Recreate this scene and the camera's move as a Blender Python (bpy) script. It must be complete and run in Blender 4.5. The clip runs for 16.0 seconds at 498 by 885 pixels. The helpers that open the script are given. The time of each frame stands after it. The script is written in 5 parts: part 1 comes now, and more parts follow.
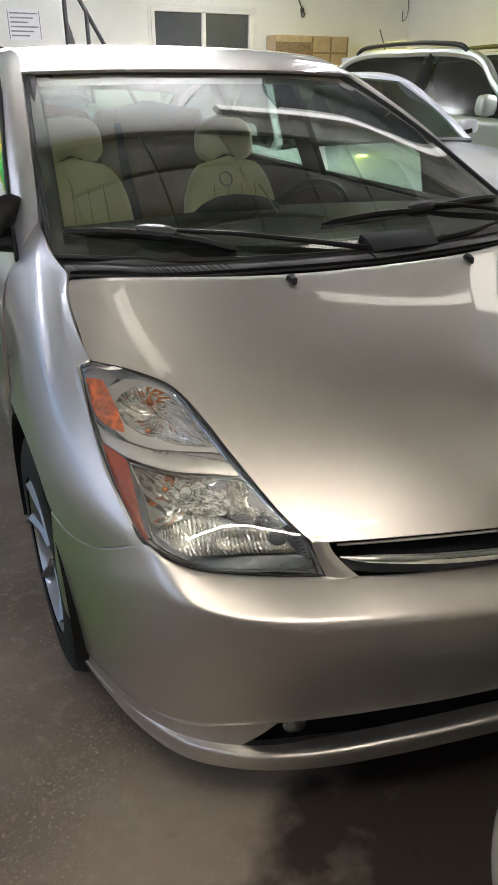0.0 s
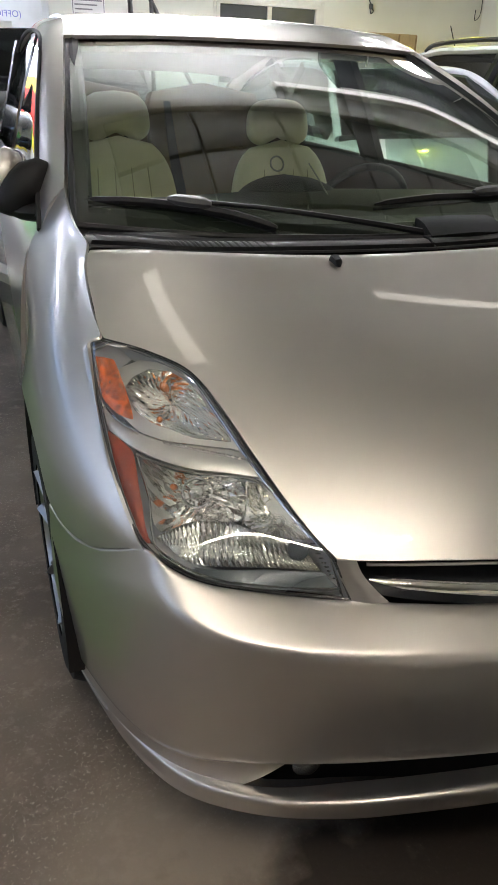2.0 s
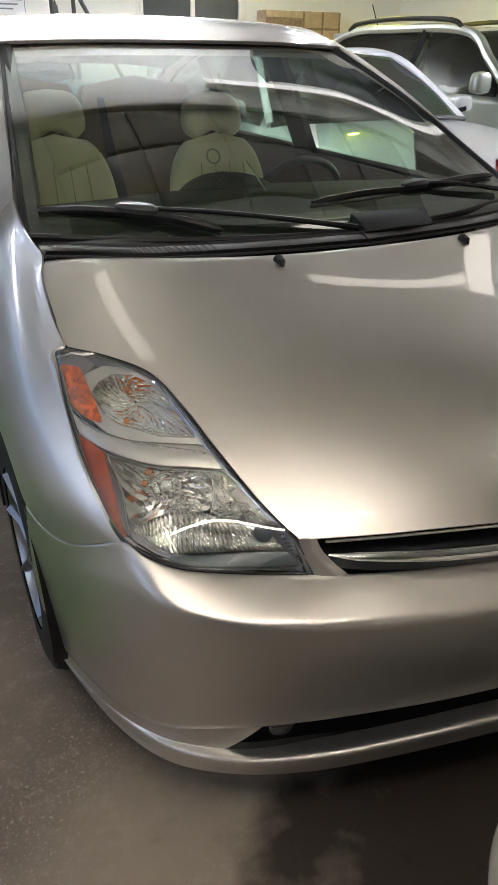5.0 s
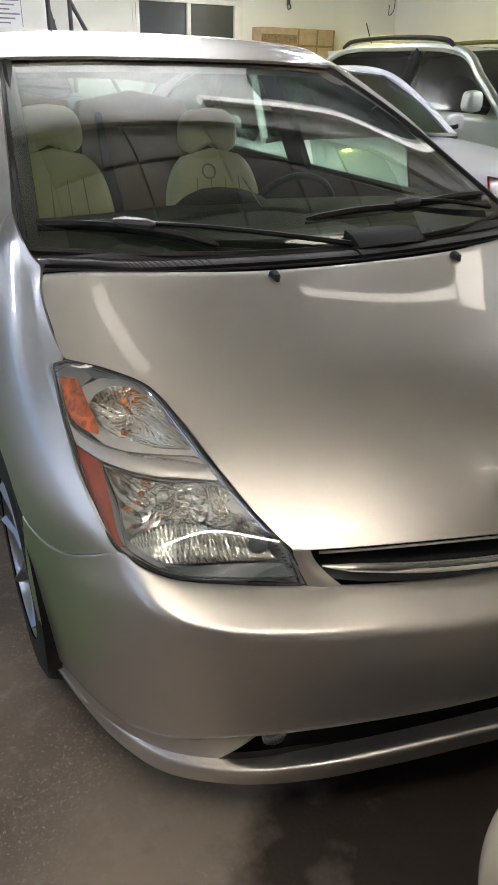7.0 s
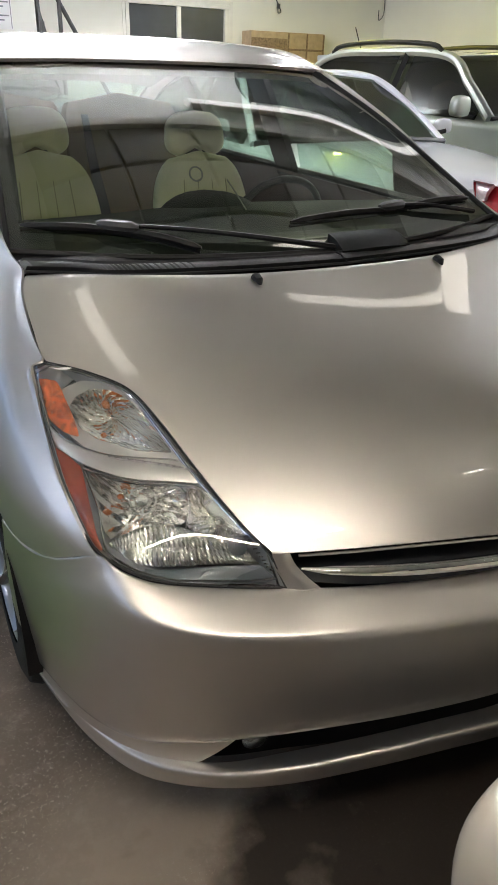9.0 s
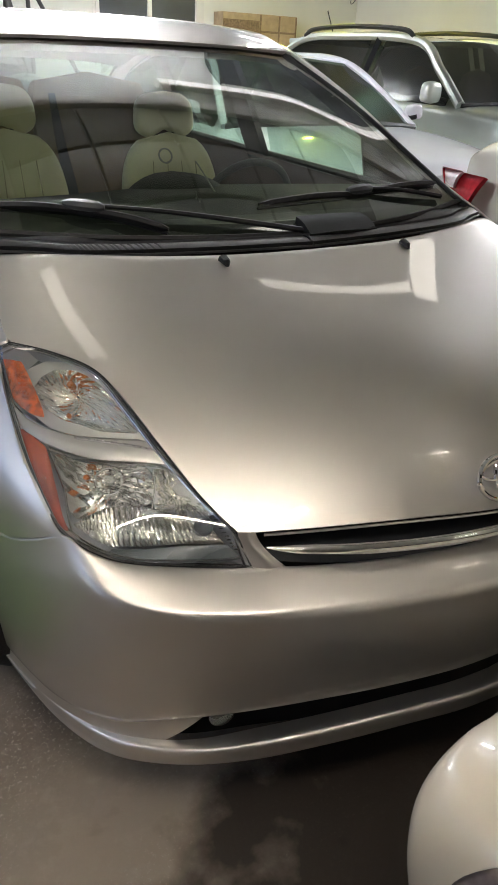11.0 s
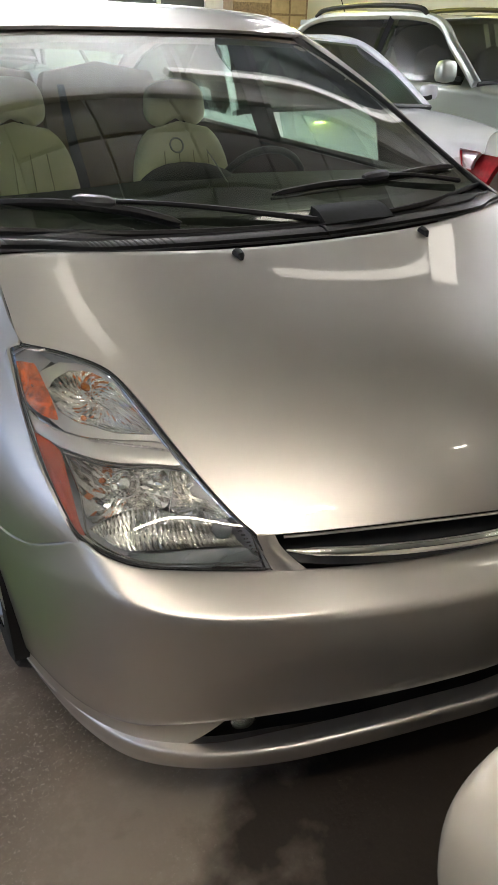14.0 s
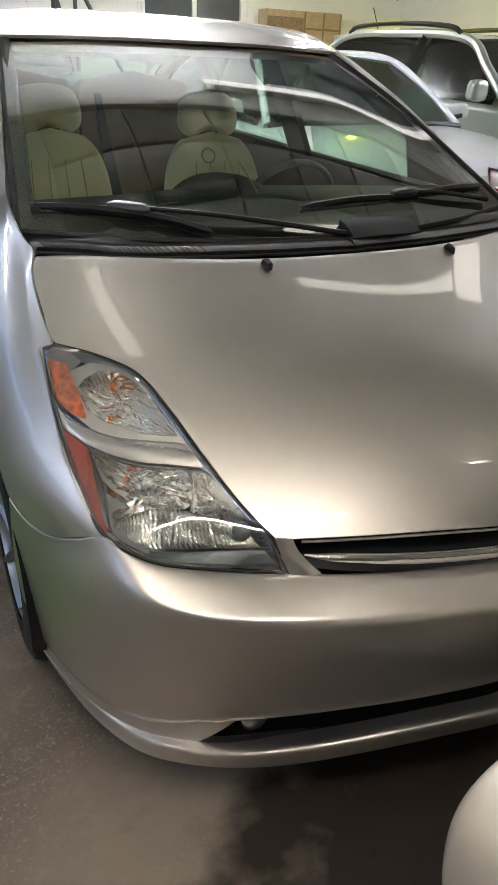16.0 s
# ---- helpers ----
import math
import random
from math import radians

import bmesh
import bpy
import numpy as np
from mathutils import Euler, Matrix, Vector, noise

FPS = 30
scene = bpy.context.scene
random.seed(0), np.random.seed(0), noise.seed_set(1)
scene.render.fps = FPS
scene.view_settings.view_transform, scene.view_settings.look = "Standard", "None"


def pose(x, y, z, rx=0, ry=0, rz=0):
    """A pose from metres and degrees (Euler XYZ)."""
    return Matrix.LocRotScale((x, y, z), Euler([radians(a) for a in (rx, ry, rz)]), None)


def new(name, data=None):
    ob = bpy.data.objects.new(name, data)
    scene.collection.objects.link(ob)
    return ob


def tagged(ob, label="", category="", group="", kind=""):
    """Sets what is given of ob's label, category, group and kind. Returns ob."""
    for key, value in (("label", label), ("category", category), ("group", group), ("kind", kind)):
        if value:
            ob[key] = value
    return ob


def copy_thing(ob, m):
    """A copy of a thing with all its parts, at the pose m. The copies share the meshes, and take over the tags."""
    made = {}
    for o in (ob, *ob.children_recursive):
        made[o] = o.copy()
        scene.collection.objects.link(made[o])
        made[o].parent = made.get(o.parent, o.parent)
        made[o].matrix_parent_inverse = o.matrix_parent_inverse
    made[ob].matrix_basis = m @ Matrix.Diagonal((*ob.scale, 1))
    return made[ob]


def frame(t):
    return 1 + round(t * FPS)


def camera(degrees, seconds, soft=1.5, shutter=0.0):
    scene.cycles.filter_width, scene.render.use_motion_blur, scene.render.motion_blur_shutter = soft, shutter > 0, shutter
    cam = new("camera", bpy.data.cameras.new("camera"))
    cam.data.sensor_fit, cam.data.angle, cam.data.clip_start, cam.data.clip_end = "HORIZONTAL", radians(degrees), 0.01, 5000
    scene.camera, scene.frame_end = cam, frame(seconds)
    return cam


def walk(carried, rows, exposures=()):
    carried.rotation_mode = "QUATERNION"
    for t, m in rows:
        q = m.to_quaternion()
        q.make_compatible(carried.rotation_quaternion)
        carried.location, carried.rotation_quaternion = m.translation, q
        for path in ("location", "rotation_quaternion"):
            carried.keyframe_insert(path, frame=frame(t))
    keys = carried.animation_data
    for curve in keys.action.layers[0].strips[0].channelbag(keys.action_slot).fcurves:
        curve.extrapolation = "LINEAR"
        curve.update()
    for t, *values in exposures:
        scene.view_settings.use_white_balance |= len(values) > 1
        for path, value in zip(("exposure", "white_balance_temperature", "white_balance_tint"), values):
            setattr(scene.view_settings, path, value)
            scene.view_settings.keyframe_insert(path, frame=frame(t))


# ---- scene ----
cam = camera(38.89, 16.0)
PATH = [
    (0.0, -1.0453, -0.6335, 1.3907, 62.494, -0.320, -25.317),
    (0.5, -1.0395, -0.6150, 1.3947, 63.733, 0.689, -26.891),
    (1.0, -1.0082, -0.5734, 1.3680, 66.389, -0.385, -27.082),
    (1.5, -0.9753, -0.5265, 1.3031, 63.638, -1.400, -23.993),
    (2.0, -0.9507, -0.5129, 1.3037, 62.560, -1.761, -20.596),
    (2.5, -0.9335, -0.5082, 1.2941, 61.521, -0.010, -18.157),
    (3.0, -0.9213, -0.5597, 1.3301, 62.666, 1.640, -17.304),
    (3.5, -0.9180, -0.5515, 1.3501, 61.462, 0.551, -21.108),
    (4.0, -0.9582, -0.5688, 1.3579, 60.084, 0.609, -25.119),
    (6.5, -1.0165, -0.5828, 1.3820, 62.541, -1.117, -26.479),
    (7.0, -1.0157, -0.5901, 1.3817, 62.055, -1.199, -26.322),
    (7.5, -1.0116, -0.5968, 1.3878, 62.463, -1.112, -26.692),
    (8.0, -0.9971, -0.5884, 1.3758, 61.842, -0.686, -26.721),
    (10.5, -0.9994, -0.6168, 1.3943, 63.107, -3.280, -27.344),
    (11.0, -0.9922, -0.6153, 1.3776, 61.256, -2.622, -28.877),
    (11.5, -0.9951, -0.6169, 1.3944, 60.613, -2.447, -29.486),
    (12.0, -0.9938, -0.6198, 1.3930, 61.934, -1.857, -29.952),
    (12.5, -0.9935, -0.6111, 1.3893, 61.236, -1.346, -29.567),
    (13.0, -0.9941, -0.6097, 1.3871, 60.938, -1.115, -29.137),
    (13.5, -0.9844, -0.6152, 1.3908, 61.100, -0.841, -29.294),
    (14.0, -0.9754, -0.5826, 1.3833, 60.182, -1.077, -28.132),
    (14.5, -0.9900, -0.5715, 1.3810, 59.559, -1.488, -25.665),
    (15.0, -1.0033, -0.5802, 1.3843, 59.663, -2.064, -23.988),
    (15.5, -1.0046, -0.5970, 1.3943, 60.524, -1.890, -24.454),
    (16.0, -0.9992, -0.6024, 1.3902, 60.880, -2.515, -25.844),
]
EXPOSURES = [(0.0, 1.76), (16.0, 1.76)]
walk(cam, [(t, pose(x, y, z, rx, ry, rz)) for t, x, y, z, rx, ry, rz in PATH], EXPOSURES)

# ---- world and light ----
world = bpy.data.worlds.new("world")
scene.world = world
world.use_nodes = True
wn = world.node_tree.nodes
sky = wn.new("ShaderNodeTexSky")
sky.sky_type, sky.sun_disc = "NISHITA", False
sky.sun_elevation, sky.sun_rotation = radians(40), radians(250)
wn["Background"].inputs[1].default_value = 0.012
world.node_tree.links.new(sky.outputs[0], wn["Background"].inputs[0])

CEIL = 2.53


def area(name, m, sx, sy, watts, colour):
    d = bpy.data.lights.new(name, "AREA")
    d.shape, d.size, d.size_y, d.energy, d.color = "RECTANGLE", sx, sy, watts, colour
    ob = new(name, d)
    ob.matrix_world = m
    return ob


# tube lights, first two real, the others unseen fill: x, y, turn, length, strength of glow, drop below the ceiling,
# colour
LAMP_WARM, LAMP_COOL, LAMP_BLUE = (1.0, 0.905, 0.785), (0.92, 0.935, 1.0), (0.70, 0.79, 1.0)
TUBES_AND_FILL = [(2.22, 7.7, 96, 1.25, 105, 0.0, LAMP_COOL), (-1.06, -0.66, 2, 1.2, 34, 0.26, LAMP_WARM), (-3.6, 0.6, 90, 1.2, 26, 0.30, LAMP_BLUE), (0.2, 3.8, 0, 1.2, 150, 0.24, LAMP_COOL), (2.0, 3.5, 0, 1.2, 24, 0.24, LAMP_COOL), (-1.6, 12.3, 0, 1.2, 240, 0.30, LAMP_BLUE), (-3.1, 5.2, 90, 1.2, 58, 0.30, LAMP_BLUE), (5.3, 3.6, 90, 1.2, 90, 0.26, LAMP_COOL), (4.8, 1.2, 90, 1.2, 8, 0.30, LAMP_WARM)]
area("daylight_west", pose(-5.75, 4.0, 2.15, 0, -90, 0), 0.6, 12.0, 8, (0.36, 0.56, 1.0))

# ---- materials ----
def mat(name, colour, rough=0.5, metal=0.0, coat=0.0, spec=0.5, noise_scale=0.0, vary=0.0, bump=0.0, bump_scale=200.0, trans=0.0, emit=0.0, detail=6.0, stretch=(1, 1, 1)):
    m = bpy.data.materials.new(name)
    m.use_nodes = True
    nt = m.node_tree
    b = nt.nodes["Principled BSDF"]
    b.inputs["Base Color"].default_value = (*colour, 1)
    b.inputs["Roughness"].default_value = rough
    b.inputs["Metallic"].default_value = metal
    b.inputs["Specular IOR Level"].default_value = spec
    b.inputs["Coat Weight"].default_value = coat
    b.inputs["Coat Roughness"].default_value = 0.03
    b.inputs["Transmission Weight"].default_value = trans
    if emit:
        b.inputs["Emission Color"].default_value = (*colour, 1)
        b.inputs["Emission Strength"].default_value = emit
    tc = nt.nodes.new("ShaderNodeTexCoord")
    mp = nt.nodes.new("ShaderNodeMapping")
    mp.inputs["Scale"].default_value = stretch
    nt.links.new(tc.outputs["Object"], mp.inputs[0])
    if vary:
        n = nt.nodes.new("ShaderNodeTexNoise")
        n.inputs["Scale"].default_value, n.inputs["Detail"].default_value = noise_scale, detail
        nt.links.new(mp.outputs[0], n.inputs["Vector"])
        r = nt.nodes.new("ShaderNodeMapRange")
        r.inputs[1].default_value, r.inputs[2].default_value = 0.3, 0.7
        r.inputs[3].default_value, r.inputs[4].default_value = 1 - vary, 1 + vary
        nt.links.new(n.outputs[0], r.inputs[0])
        mx = nt.nodes.new("ShaderNodeVectorMath")
        mx.operation = "SCALE"
        mx.inputs[0].default_value = colour
        nt.links.new(r.outputs[0], mx.inputs[3])
        nt.links.new(mx.outputs[0], b.inputs["Base Color"])
    if bump:
        n2 = nt.nodes.new("ShaderNodeTexNoise")
        n2.inputs["Scale"].default_value, n2.inputs["Detail"].default_value = bump_scale, 4
        nt.links.new(mp.outputs[0], n2.inputs["Vector"])
        bp = nt.nodes.new("ShaderNodeBump")
        bp.inputs["Strength"].default_value, bp.inputs["Distance"].default_value = bump, 0.002
        nt.links.new(n2.outputs[0], bp.inputs["Height"])
        nt.links.new(bp.outputs[0], b.inputs["Normal"])
    return m


def paint(name, colour, metal=0.93, rough=0.40):
    """Metallic car paint: fine flakes under a clear coat."""
    m = mat(name, colour, rough, metal, coat=1.0, noise_scale=3.0, vary=0.025)
    nt = m.node_tree
    b = nt.nodes["Principled BSDF"]
    tc = nt.nodes.new("ShaderNodeTexCoord")
    v = nt.nodes.new("ShaderNodeTexVoronoi")
    v.inputs["Scale"].default_value = 1800
    nt.links.new(tc.outputs["Object"], v.inputs["Vector"])
    bp = nt.nodes.new("ShaderNodeBump")
    bp.inputs["Strength"].default_value, bp.inputs["Distance"].default_value = 0.12, 0.0004
    nt.links.new(v.outputs["Distance"], bp.inputs["Height"])
    nt.links.new(bp.outputs[0], b.inputs["Normal"])
    return m


def glass(name, tint, shade=0.0, sheen=1.15):
    """Thin pane: clear see-through tint with a mirror sheen at a slant."""
    m = bpy.data.materials.new(name)
    m.use_nodes = True
    nt = m.node_tree
    nt.nodes.remove(nt.nodes["Principled BSDF"])
    out = nt.nodes["Material Output"]
    tr = nt.nodes.new("ShaderNodeBsdfTransparent")
    tr.inputs[0].default_value = (*tint, 1)
    gl = nt.nodes.new("ShaderNodeBsdfGlossy")
    gl.inputs["Roughness"].default_value = 0.01
    lw = nt.nodes.new("ShaderNodeLayerWeight")
    lw.inputs[0].default_value = 0.5
    pw = nt.nodes.new("ShaderNodeMath")
    pw.operation, pw.inputs[1].default_value = "POWER", 4.0
    nt.links.new(lw.outputs["Facing"], pw.inputs[0])
    mul = nt.nodes.new("ShaderNodeMath")
    mul.operation, mul.use_clamp = "MULTIPLY_ADD", True
    mul.inputs[1].default_value, mul.inputs[2].default_value = sheen, 0.075 + shade
    nt.links.new(pw.outputs[0], mul.inputs[0])
    mx = nt.nodes.new("ShaderNodeMixShader")
    nt.links.new(mul.outputs[0], mx.inputs[0])
    nt.links.new(tr.outputs[0], mx.inputs[1])
    nt.links.new(gl.outputs[0], mx.inputs[2])
    nt.links.new(mx.outputs[0], out.inputs[0])
    return m


SILVER = paint("silver_paint", (0.70, 0.665, 0.63))
SUV_PAINT = paint("suv_paint", (0.56, 0.60, 0.57))
WHITE_PAINT = paint("white_paint", (0.78, 0.79, 0.84), 0.0, 0.3)
BEIGE_PAINT = paint("beige_paint", (0.50, 0.47, 0.42))
CREAM_PAINT = paint("cream_white_paint", (0.58, 0.51, 0.40), 0.0, 0.35)
BLACK_PAINT = mat("black_paint", (0.008, 0.008, 0.009), 0.12, coat=0.8, spec=0.4, noise_scale=6, vary=0.1)
BLACK_PLASTIC = mat("black_plastic", (0.012, 0.012, 0.013), 0.45, spec=0.3, bump=0.25, bump_scale=900, noise_scale=8, vary=0.15)
GREY_PLASTIC = mat("grey_plastic", (0.05, 0.052, 0.055), 0.5, bump=0.2, bump_scale=900, noise_scale=6, vary=0.1)
DASH = mat("dash_plastic", (0.011, 0.012, 0.011), 0.65, spec=0.15, bump=0.4, bump_scale=500, noise_scale=5, vary=0.15)
RUBBER = mat("tyre_rubber", (0.02, 0.02, 0.02), 0.75, bump=0.4, bump_scale=300, noise_scale=20, vary=0.25)
SEAL = mat("rubber_seal", (0.01, 0.01, 0.01), 0.6, noise_scale=30, vary=0.2)
CHROME = mat("chrome", (0.72, 0.71, 0.69), 0.06, 1.0, noise_scale=12, vary=0.03)
ALLOY = mat("alloy", (0.42, 0.42, 0.43), 0.3, 0.9, noise_scale=12, vary=0.06)
REFLECTOR = mat("lamp_reflector", (0.95, 0.94, 0.89), 0.11, 1.0, noise_scale=30, vary=0.05)
LAMP_TRIM = mat("lamp_trim", (0.62, 0.60, 0.56), 0.3, 0.4, noise_scale=20, vary=0.05)
LAMP_DARK = mat("lamp_dark", (0.13, 0.15, 0.16), 0.35, 0.1, coat=0.2, noise_scale=20, vary=0.15)
LAMP_BEZEL = mat("lamp_bezel", (0.46, 0.48, 0.50), 0.3, 0.3, coat=0.3, noise_scale=20, vary=0.1)
AMBER_STRIP = mat("amber_strip", (0.42, 0.055, 0.008), 0.25, 0.0, coat=0.5, noise_scale=30, vary=0.15)
AMBER = mat("amber_lens", (0.66, 0.13, 0.018), 0.15, 0.0, coat=0.6, noise_scale=70, vary=0.7, bump=1.0, bump_scale=140)
BULB = mat("amber_bulb", (0.80, 0.22, 0.03), 0.1, 0.2, coat=0.5, noise_scale=60, vary=0.1)
RED_LENS = mat("red_lens", (0.45, 0.02, 0.03), 0.12, 0.0, coat=1.0, noise_scale=50, vary=0.2)
CLEAR_LENS = mat("clear_lens", (0.75, 0.70, 0.70), 0.12, 0.3, coat=1.0, noise_scale=50, vary=0.1)
TAIL_GLASS = mat("tail_glass", (0.34, 0.30, 0.31), 0.10, 0.5, coat=1.0, noise_scale=30, vary=0.5)
LEATHER = mat("cream_leather", (0.66, 0.62, 0.40), 0.5, noise_scale=9, vary=0.08, bump=0.3, bump_scale=250)
STITCH = mat("stitching", (0.33, 0.30, 0.18), 0.8, noise_scale=40, vary=0.1)
TAN = mat("tan_cloth", (0.20, 0.135, 0.065), 0.8, noise_scale=10, vary=0.15, bump=0.3, bump_scale=400)
HEADLINER = mat("headliner", (0.32, 0.31, 0.27), 0.9, noise_scale=8, vary=0.06, bump=0.2, bump_scale=400)
TRIM_BROWN = mat("door_trim_brown", (0.07, 0.035, 0.028), 0.6, noise_scale=8, vary=0.12, bump=0.2, bump_scale=400)
WINDSHIELD = glass("windshield_glass", (0.72, 0.83, 0.64), 0.03, 1.4)
SIDE_GLASS = glass("side_glass", (0.55, 0.72, 0.66))
SEDAN_GLASS = glass("sedan_glass", (0.18, 0.24, 0.20), -0.03, 0.4)
DARK_GLASS = glass("dark_glass", (0.07, 0.085, 0.08), -0.03, 0.35)
LENS = glass("lens_clear", (0.95, 0.97, 0.98), 0.13)
LIP_GREY = mat("lip_plastic", (0.055, 0.056, 0.06), 0.4, bump=0.2, bump_scale=900, noise_scale=6, vary=0.1)
FOG = mat("fog_reflector", (0.30, 0.30, 0.29), 0.2, 0.9, noise_scale=40, vary=0.3)
GRILLE = mat("grille_plastic", (0.035, 0.036, 0.04), 0.25, coat=0.4, noise_scale=10, vary=0.1)
WALL = mat("white_wall_paint", (0.74, 0.73, 0.66), 0.7, noise_scale=1.2, vary=0.04, bump=0.2, bump_scale=60)
CEILING = mat("ceiling_paint", (0.80, 0.80, 0.76), 0.6, noise_scale=0.8, vary=0.05, bump=0.15, bump_scale=50)
STEEL = mat("painted_steel", (0.035, 0.034, 0.035), 0.5, 0.3, noise_scale=15, vary=0.2)
FRAME = mat("window_frame", (0.72, 0.70, 0.64), 0.45, noise_scale=10, vary=0.05)
PANE = mat("window_pane", (0.035, 0.04, 0.045), 0.35, spec=0.6, noise_scale=2, vary=0.3)
PAPER = mat("paper", (0.78, 0.77, 0.76), 0.8, noise_scale=5, vary=0.04)
INK = mat("ink", (0.25, 0.24, 0.26), 0.8, noise_scale=40, vary=0.3)
PINK_INK = mat("pink_ink", (0.70, 0.30, 0.26), 0.7, noise_scale=30, vary=0.15)
BLUE_INK = mat("blue_ink", (0.22, 0.24, 0.55), 0.7, noise_scale=30, vary=0.1)
RED_INK = mat("red_ink", (0.55, 0.06, 0.04), 0.7, noise_scale=30, vary=0.1)
YELLOW = mat("yellow_vinyl", (0.80, 0.62, 0.05), 0.5, noise_scale=10, vary=0.08)
GREEN = mat("green_vinyl", (0.06, 0.42, 0.08), 0.5, noise_scale=10, vary=0.08)
DARK_BOARD = mat("dark_board", (0.035, 0.04, 0.04), 0.7, noise_scale=4, vary=0.2)
DOOR_GREY = mat("door_grey", (0.34, 0.34, 0.31), 0.6, noise_scale=5, vary=0.08, bump=0.2, bump_scale=150)
GREY_STEP = mat("grey_step", (0.10, 0.10, 0.10), 0.8, noise_scale=8, vary=0.25, bump=0.4, bump_scale=90)
CARD = mat("cardboard", (0.36, 0.27, 0.17), 0.8, noise_scale=14, vary=0.15, bump=0.2, bump_scale=200)
CARD_DARK = mat("cardboard_print", (0.19, 0.13, 0.08), 0.8, noise_scale=40, vary=0.35)
KERB = mat("kerb_paint", (0.60, 0.57, 0.48), 0.7, noise_scale=12, vary=0.15, bump=0.4, bump_scale=80)
TURF = mat("turf", (0.105, 0.175, 0.04), 0.9, noise_scale=60, vary=0.5, bump=0.8, bump_scale=400)
STRIP_GLOW = mat("strip_glow", (1.0, 0.97, 0.92), 0.5, emit=0.36)
PANEL_GLOW = mat("panel_glow", (1.0, 0.93, 0.82), 0.5, emit=1.1)
SPOT_PALE = mat("spot_pale", (1.0, 0.93, 0.80), 0.5, emit=25.0)
SPOT_GLOW = mat("spot_glow", (0.90, 0.80, 0.08), 0.5, emit=150.0)


def glow_mat(strength, colour):
    return mat("tube_glow", colour, 0.5, emit=strength)



def concrete():
    m = mat("concrete", (0.208, 0.164, 0.123), 0.7, noise_scale=1.9, vary=0.45, bump=0.5, bump_scale=90, detail=10)
    nt = m.node_tree
    b = nt.nodes["Principled BSDF"]
    src = b.inputs["Base Color"].links[0].from_socket
    tc = nt.nodes.new("ShaderNodeTexCoord")
    n = nt.nodes.new("ShaderNodeTexNoise")
    n.inputs["Scale"].default_value, n.inputs["Detail"].default_value = 22, 12
    n.inputs["Roughness"].default_value = 0.7
    nt.links.new(tc.outputs["Object"], n.inputs["Vector"])
    r = nt.nodes.new("ShaderNodeMapRange")
    r.inputs[1].default_value, r.inputs[2].default_value = 0.52, 0.72
    r.inputs[3].default_value, r.inputs[4].default_value = 0.0, 0.75
    nt.links.new(n.outputs[0], r.inputs[0])
    mx = nt.nodes.new("ShaderNodeMix")
    mx.data_type = "RGBA"
    mx.inputs[7].default_value = (0.36, 0.30, 0.235, 1)
    nt.links.new(r.outputs[0], mx.inputs[0])
    nt.links.new(src, mx.inputs[6])
    fine = nt.nodes.new("ShaderNodeTexNoise")
    fine.inputs["Scale"].default_value, fine.inputs["Detail"].default_value, fine.inputs["Roughness"].default_value = 120, 5, 0.7
    nt.links.new(tc.outputs["Object"], fine.inputs["Vector"])
    patch = nt.nodes.new("ShaderNodeTexNoise")
    patch.inputs["Scale"].default_value, patch.inputs["Detail"].default_value = 3.2, 3
    nt.links.new(tc.outputs["Object"], patch.inputs["Vector"])
    r2 = nt.nodes.new("ShaderNodeMapRange")
    r2.inputs[1].default_value, r2.inputs[2].default_value, r2.inputs[3].default_value, r2.inputs[4].default_value = 0.57, 0.64, 0.0, 1.0
    nt.links.new(fine.outputs[0], r2.inputs[0])
    r3 = nt.nodes.new("ShaderNodeMapRange")
    r3.inputs[1].default_value, r3.inputs[2].default_value, r3.inputs[3].default_value, r3.inputs[4].default_value = 0.44, 0.60, 0.06, 0.8
    nt.links.new(patch.outputs[0], r3.inputs[0])
    mm = nt.nodes.new("ShaderNodeMath")
    mm.operation = "MULTIPLY"
    nt.links.new(r2.outputs[0], mm.inputs[0])
    nt.links.new(r3.outputs[0], mm.inputs[1])
    mx2 = nt.nodes.new("ShaderNodeMix")
    mx2.data_type = "RGBA"
    mx2.inputs[7].default_value = (0.58, 0.50, 0.41, 1)
    nt.links.new(mm.outputs[0], mx2.inputs[0])
    nt.links.new(mx.outputs[2], mx2.inputs[6])
    # dark oil spots
    spots = nt.nodes.new("ShaderNodeTexVoronoi")
    spots.inputs["Scale"].default_value = 5.0
    nt.links.new(tc.outputs["Object"], spots.inputs["Vector"])
    r4 = nt.nodes.new("ShaderNodeMapRange")
    r4.inputs[1].default_value, r4.inputs[2].default_value, r4.inputs[3].default_value, r4.inputs[4].default_value = 0.03, 0.075, 0.7, 0.0
    nt.links.new(spots.outputs["Distance"], r4.inputs[0])
    mx3 = nt.nodes.new("ShaderNodeMix")
    mx3.data_type = "RGBA"
    mx3.inputs[7].default_value = (0.03, 0.026, 0.022, 1)
    nt.links.new(r4.outputs[0], mx3.inputs[0])
    nt.links.new(mx2.outputs[2], mx3.inputs[6])
    # large old oil stain with a ragged rim, spread to paint shade between the noses
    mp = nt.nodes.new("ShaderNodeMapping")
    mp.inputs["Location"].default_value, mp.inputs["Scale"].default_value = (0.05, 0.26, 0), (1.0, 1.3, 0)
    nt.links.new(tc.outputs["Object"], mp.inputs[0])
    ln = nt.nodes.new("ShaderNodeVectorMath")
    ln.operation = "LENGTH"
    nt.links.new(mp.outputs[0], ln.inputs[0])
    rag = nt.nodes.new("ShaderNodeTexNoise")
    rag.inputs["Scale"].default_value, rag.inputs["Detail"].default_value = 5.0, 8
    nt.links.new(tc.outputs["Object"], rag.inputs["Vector"])
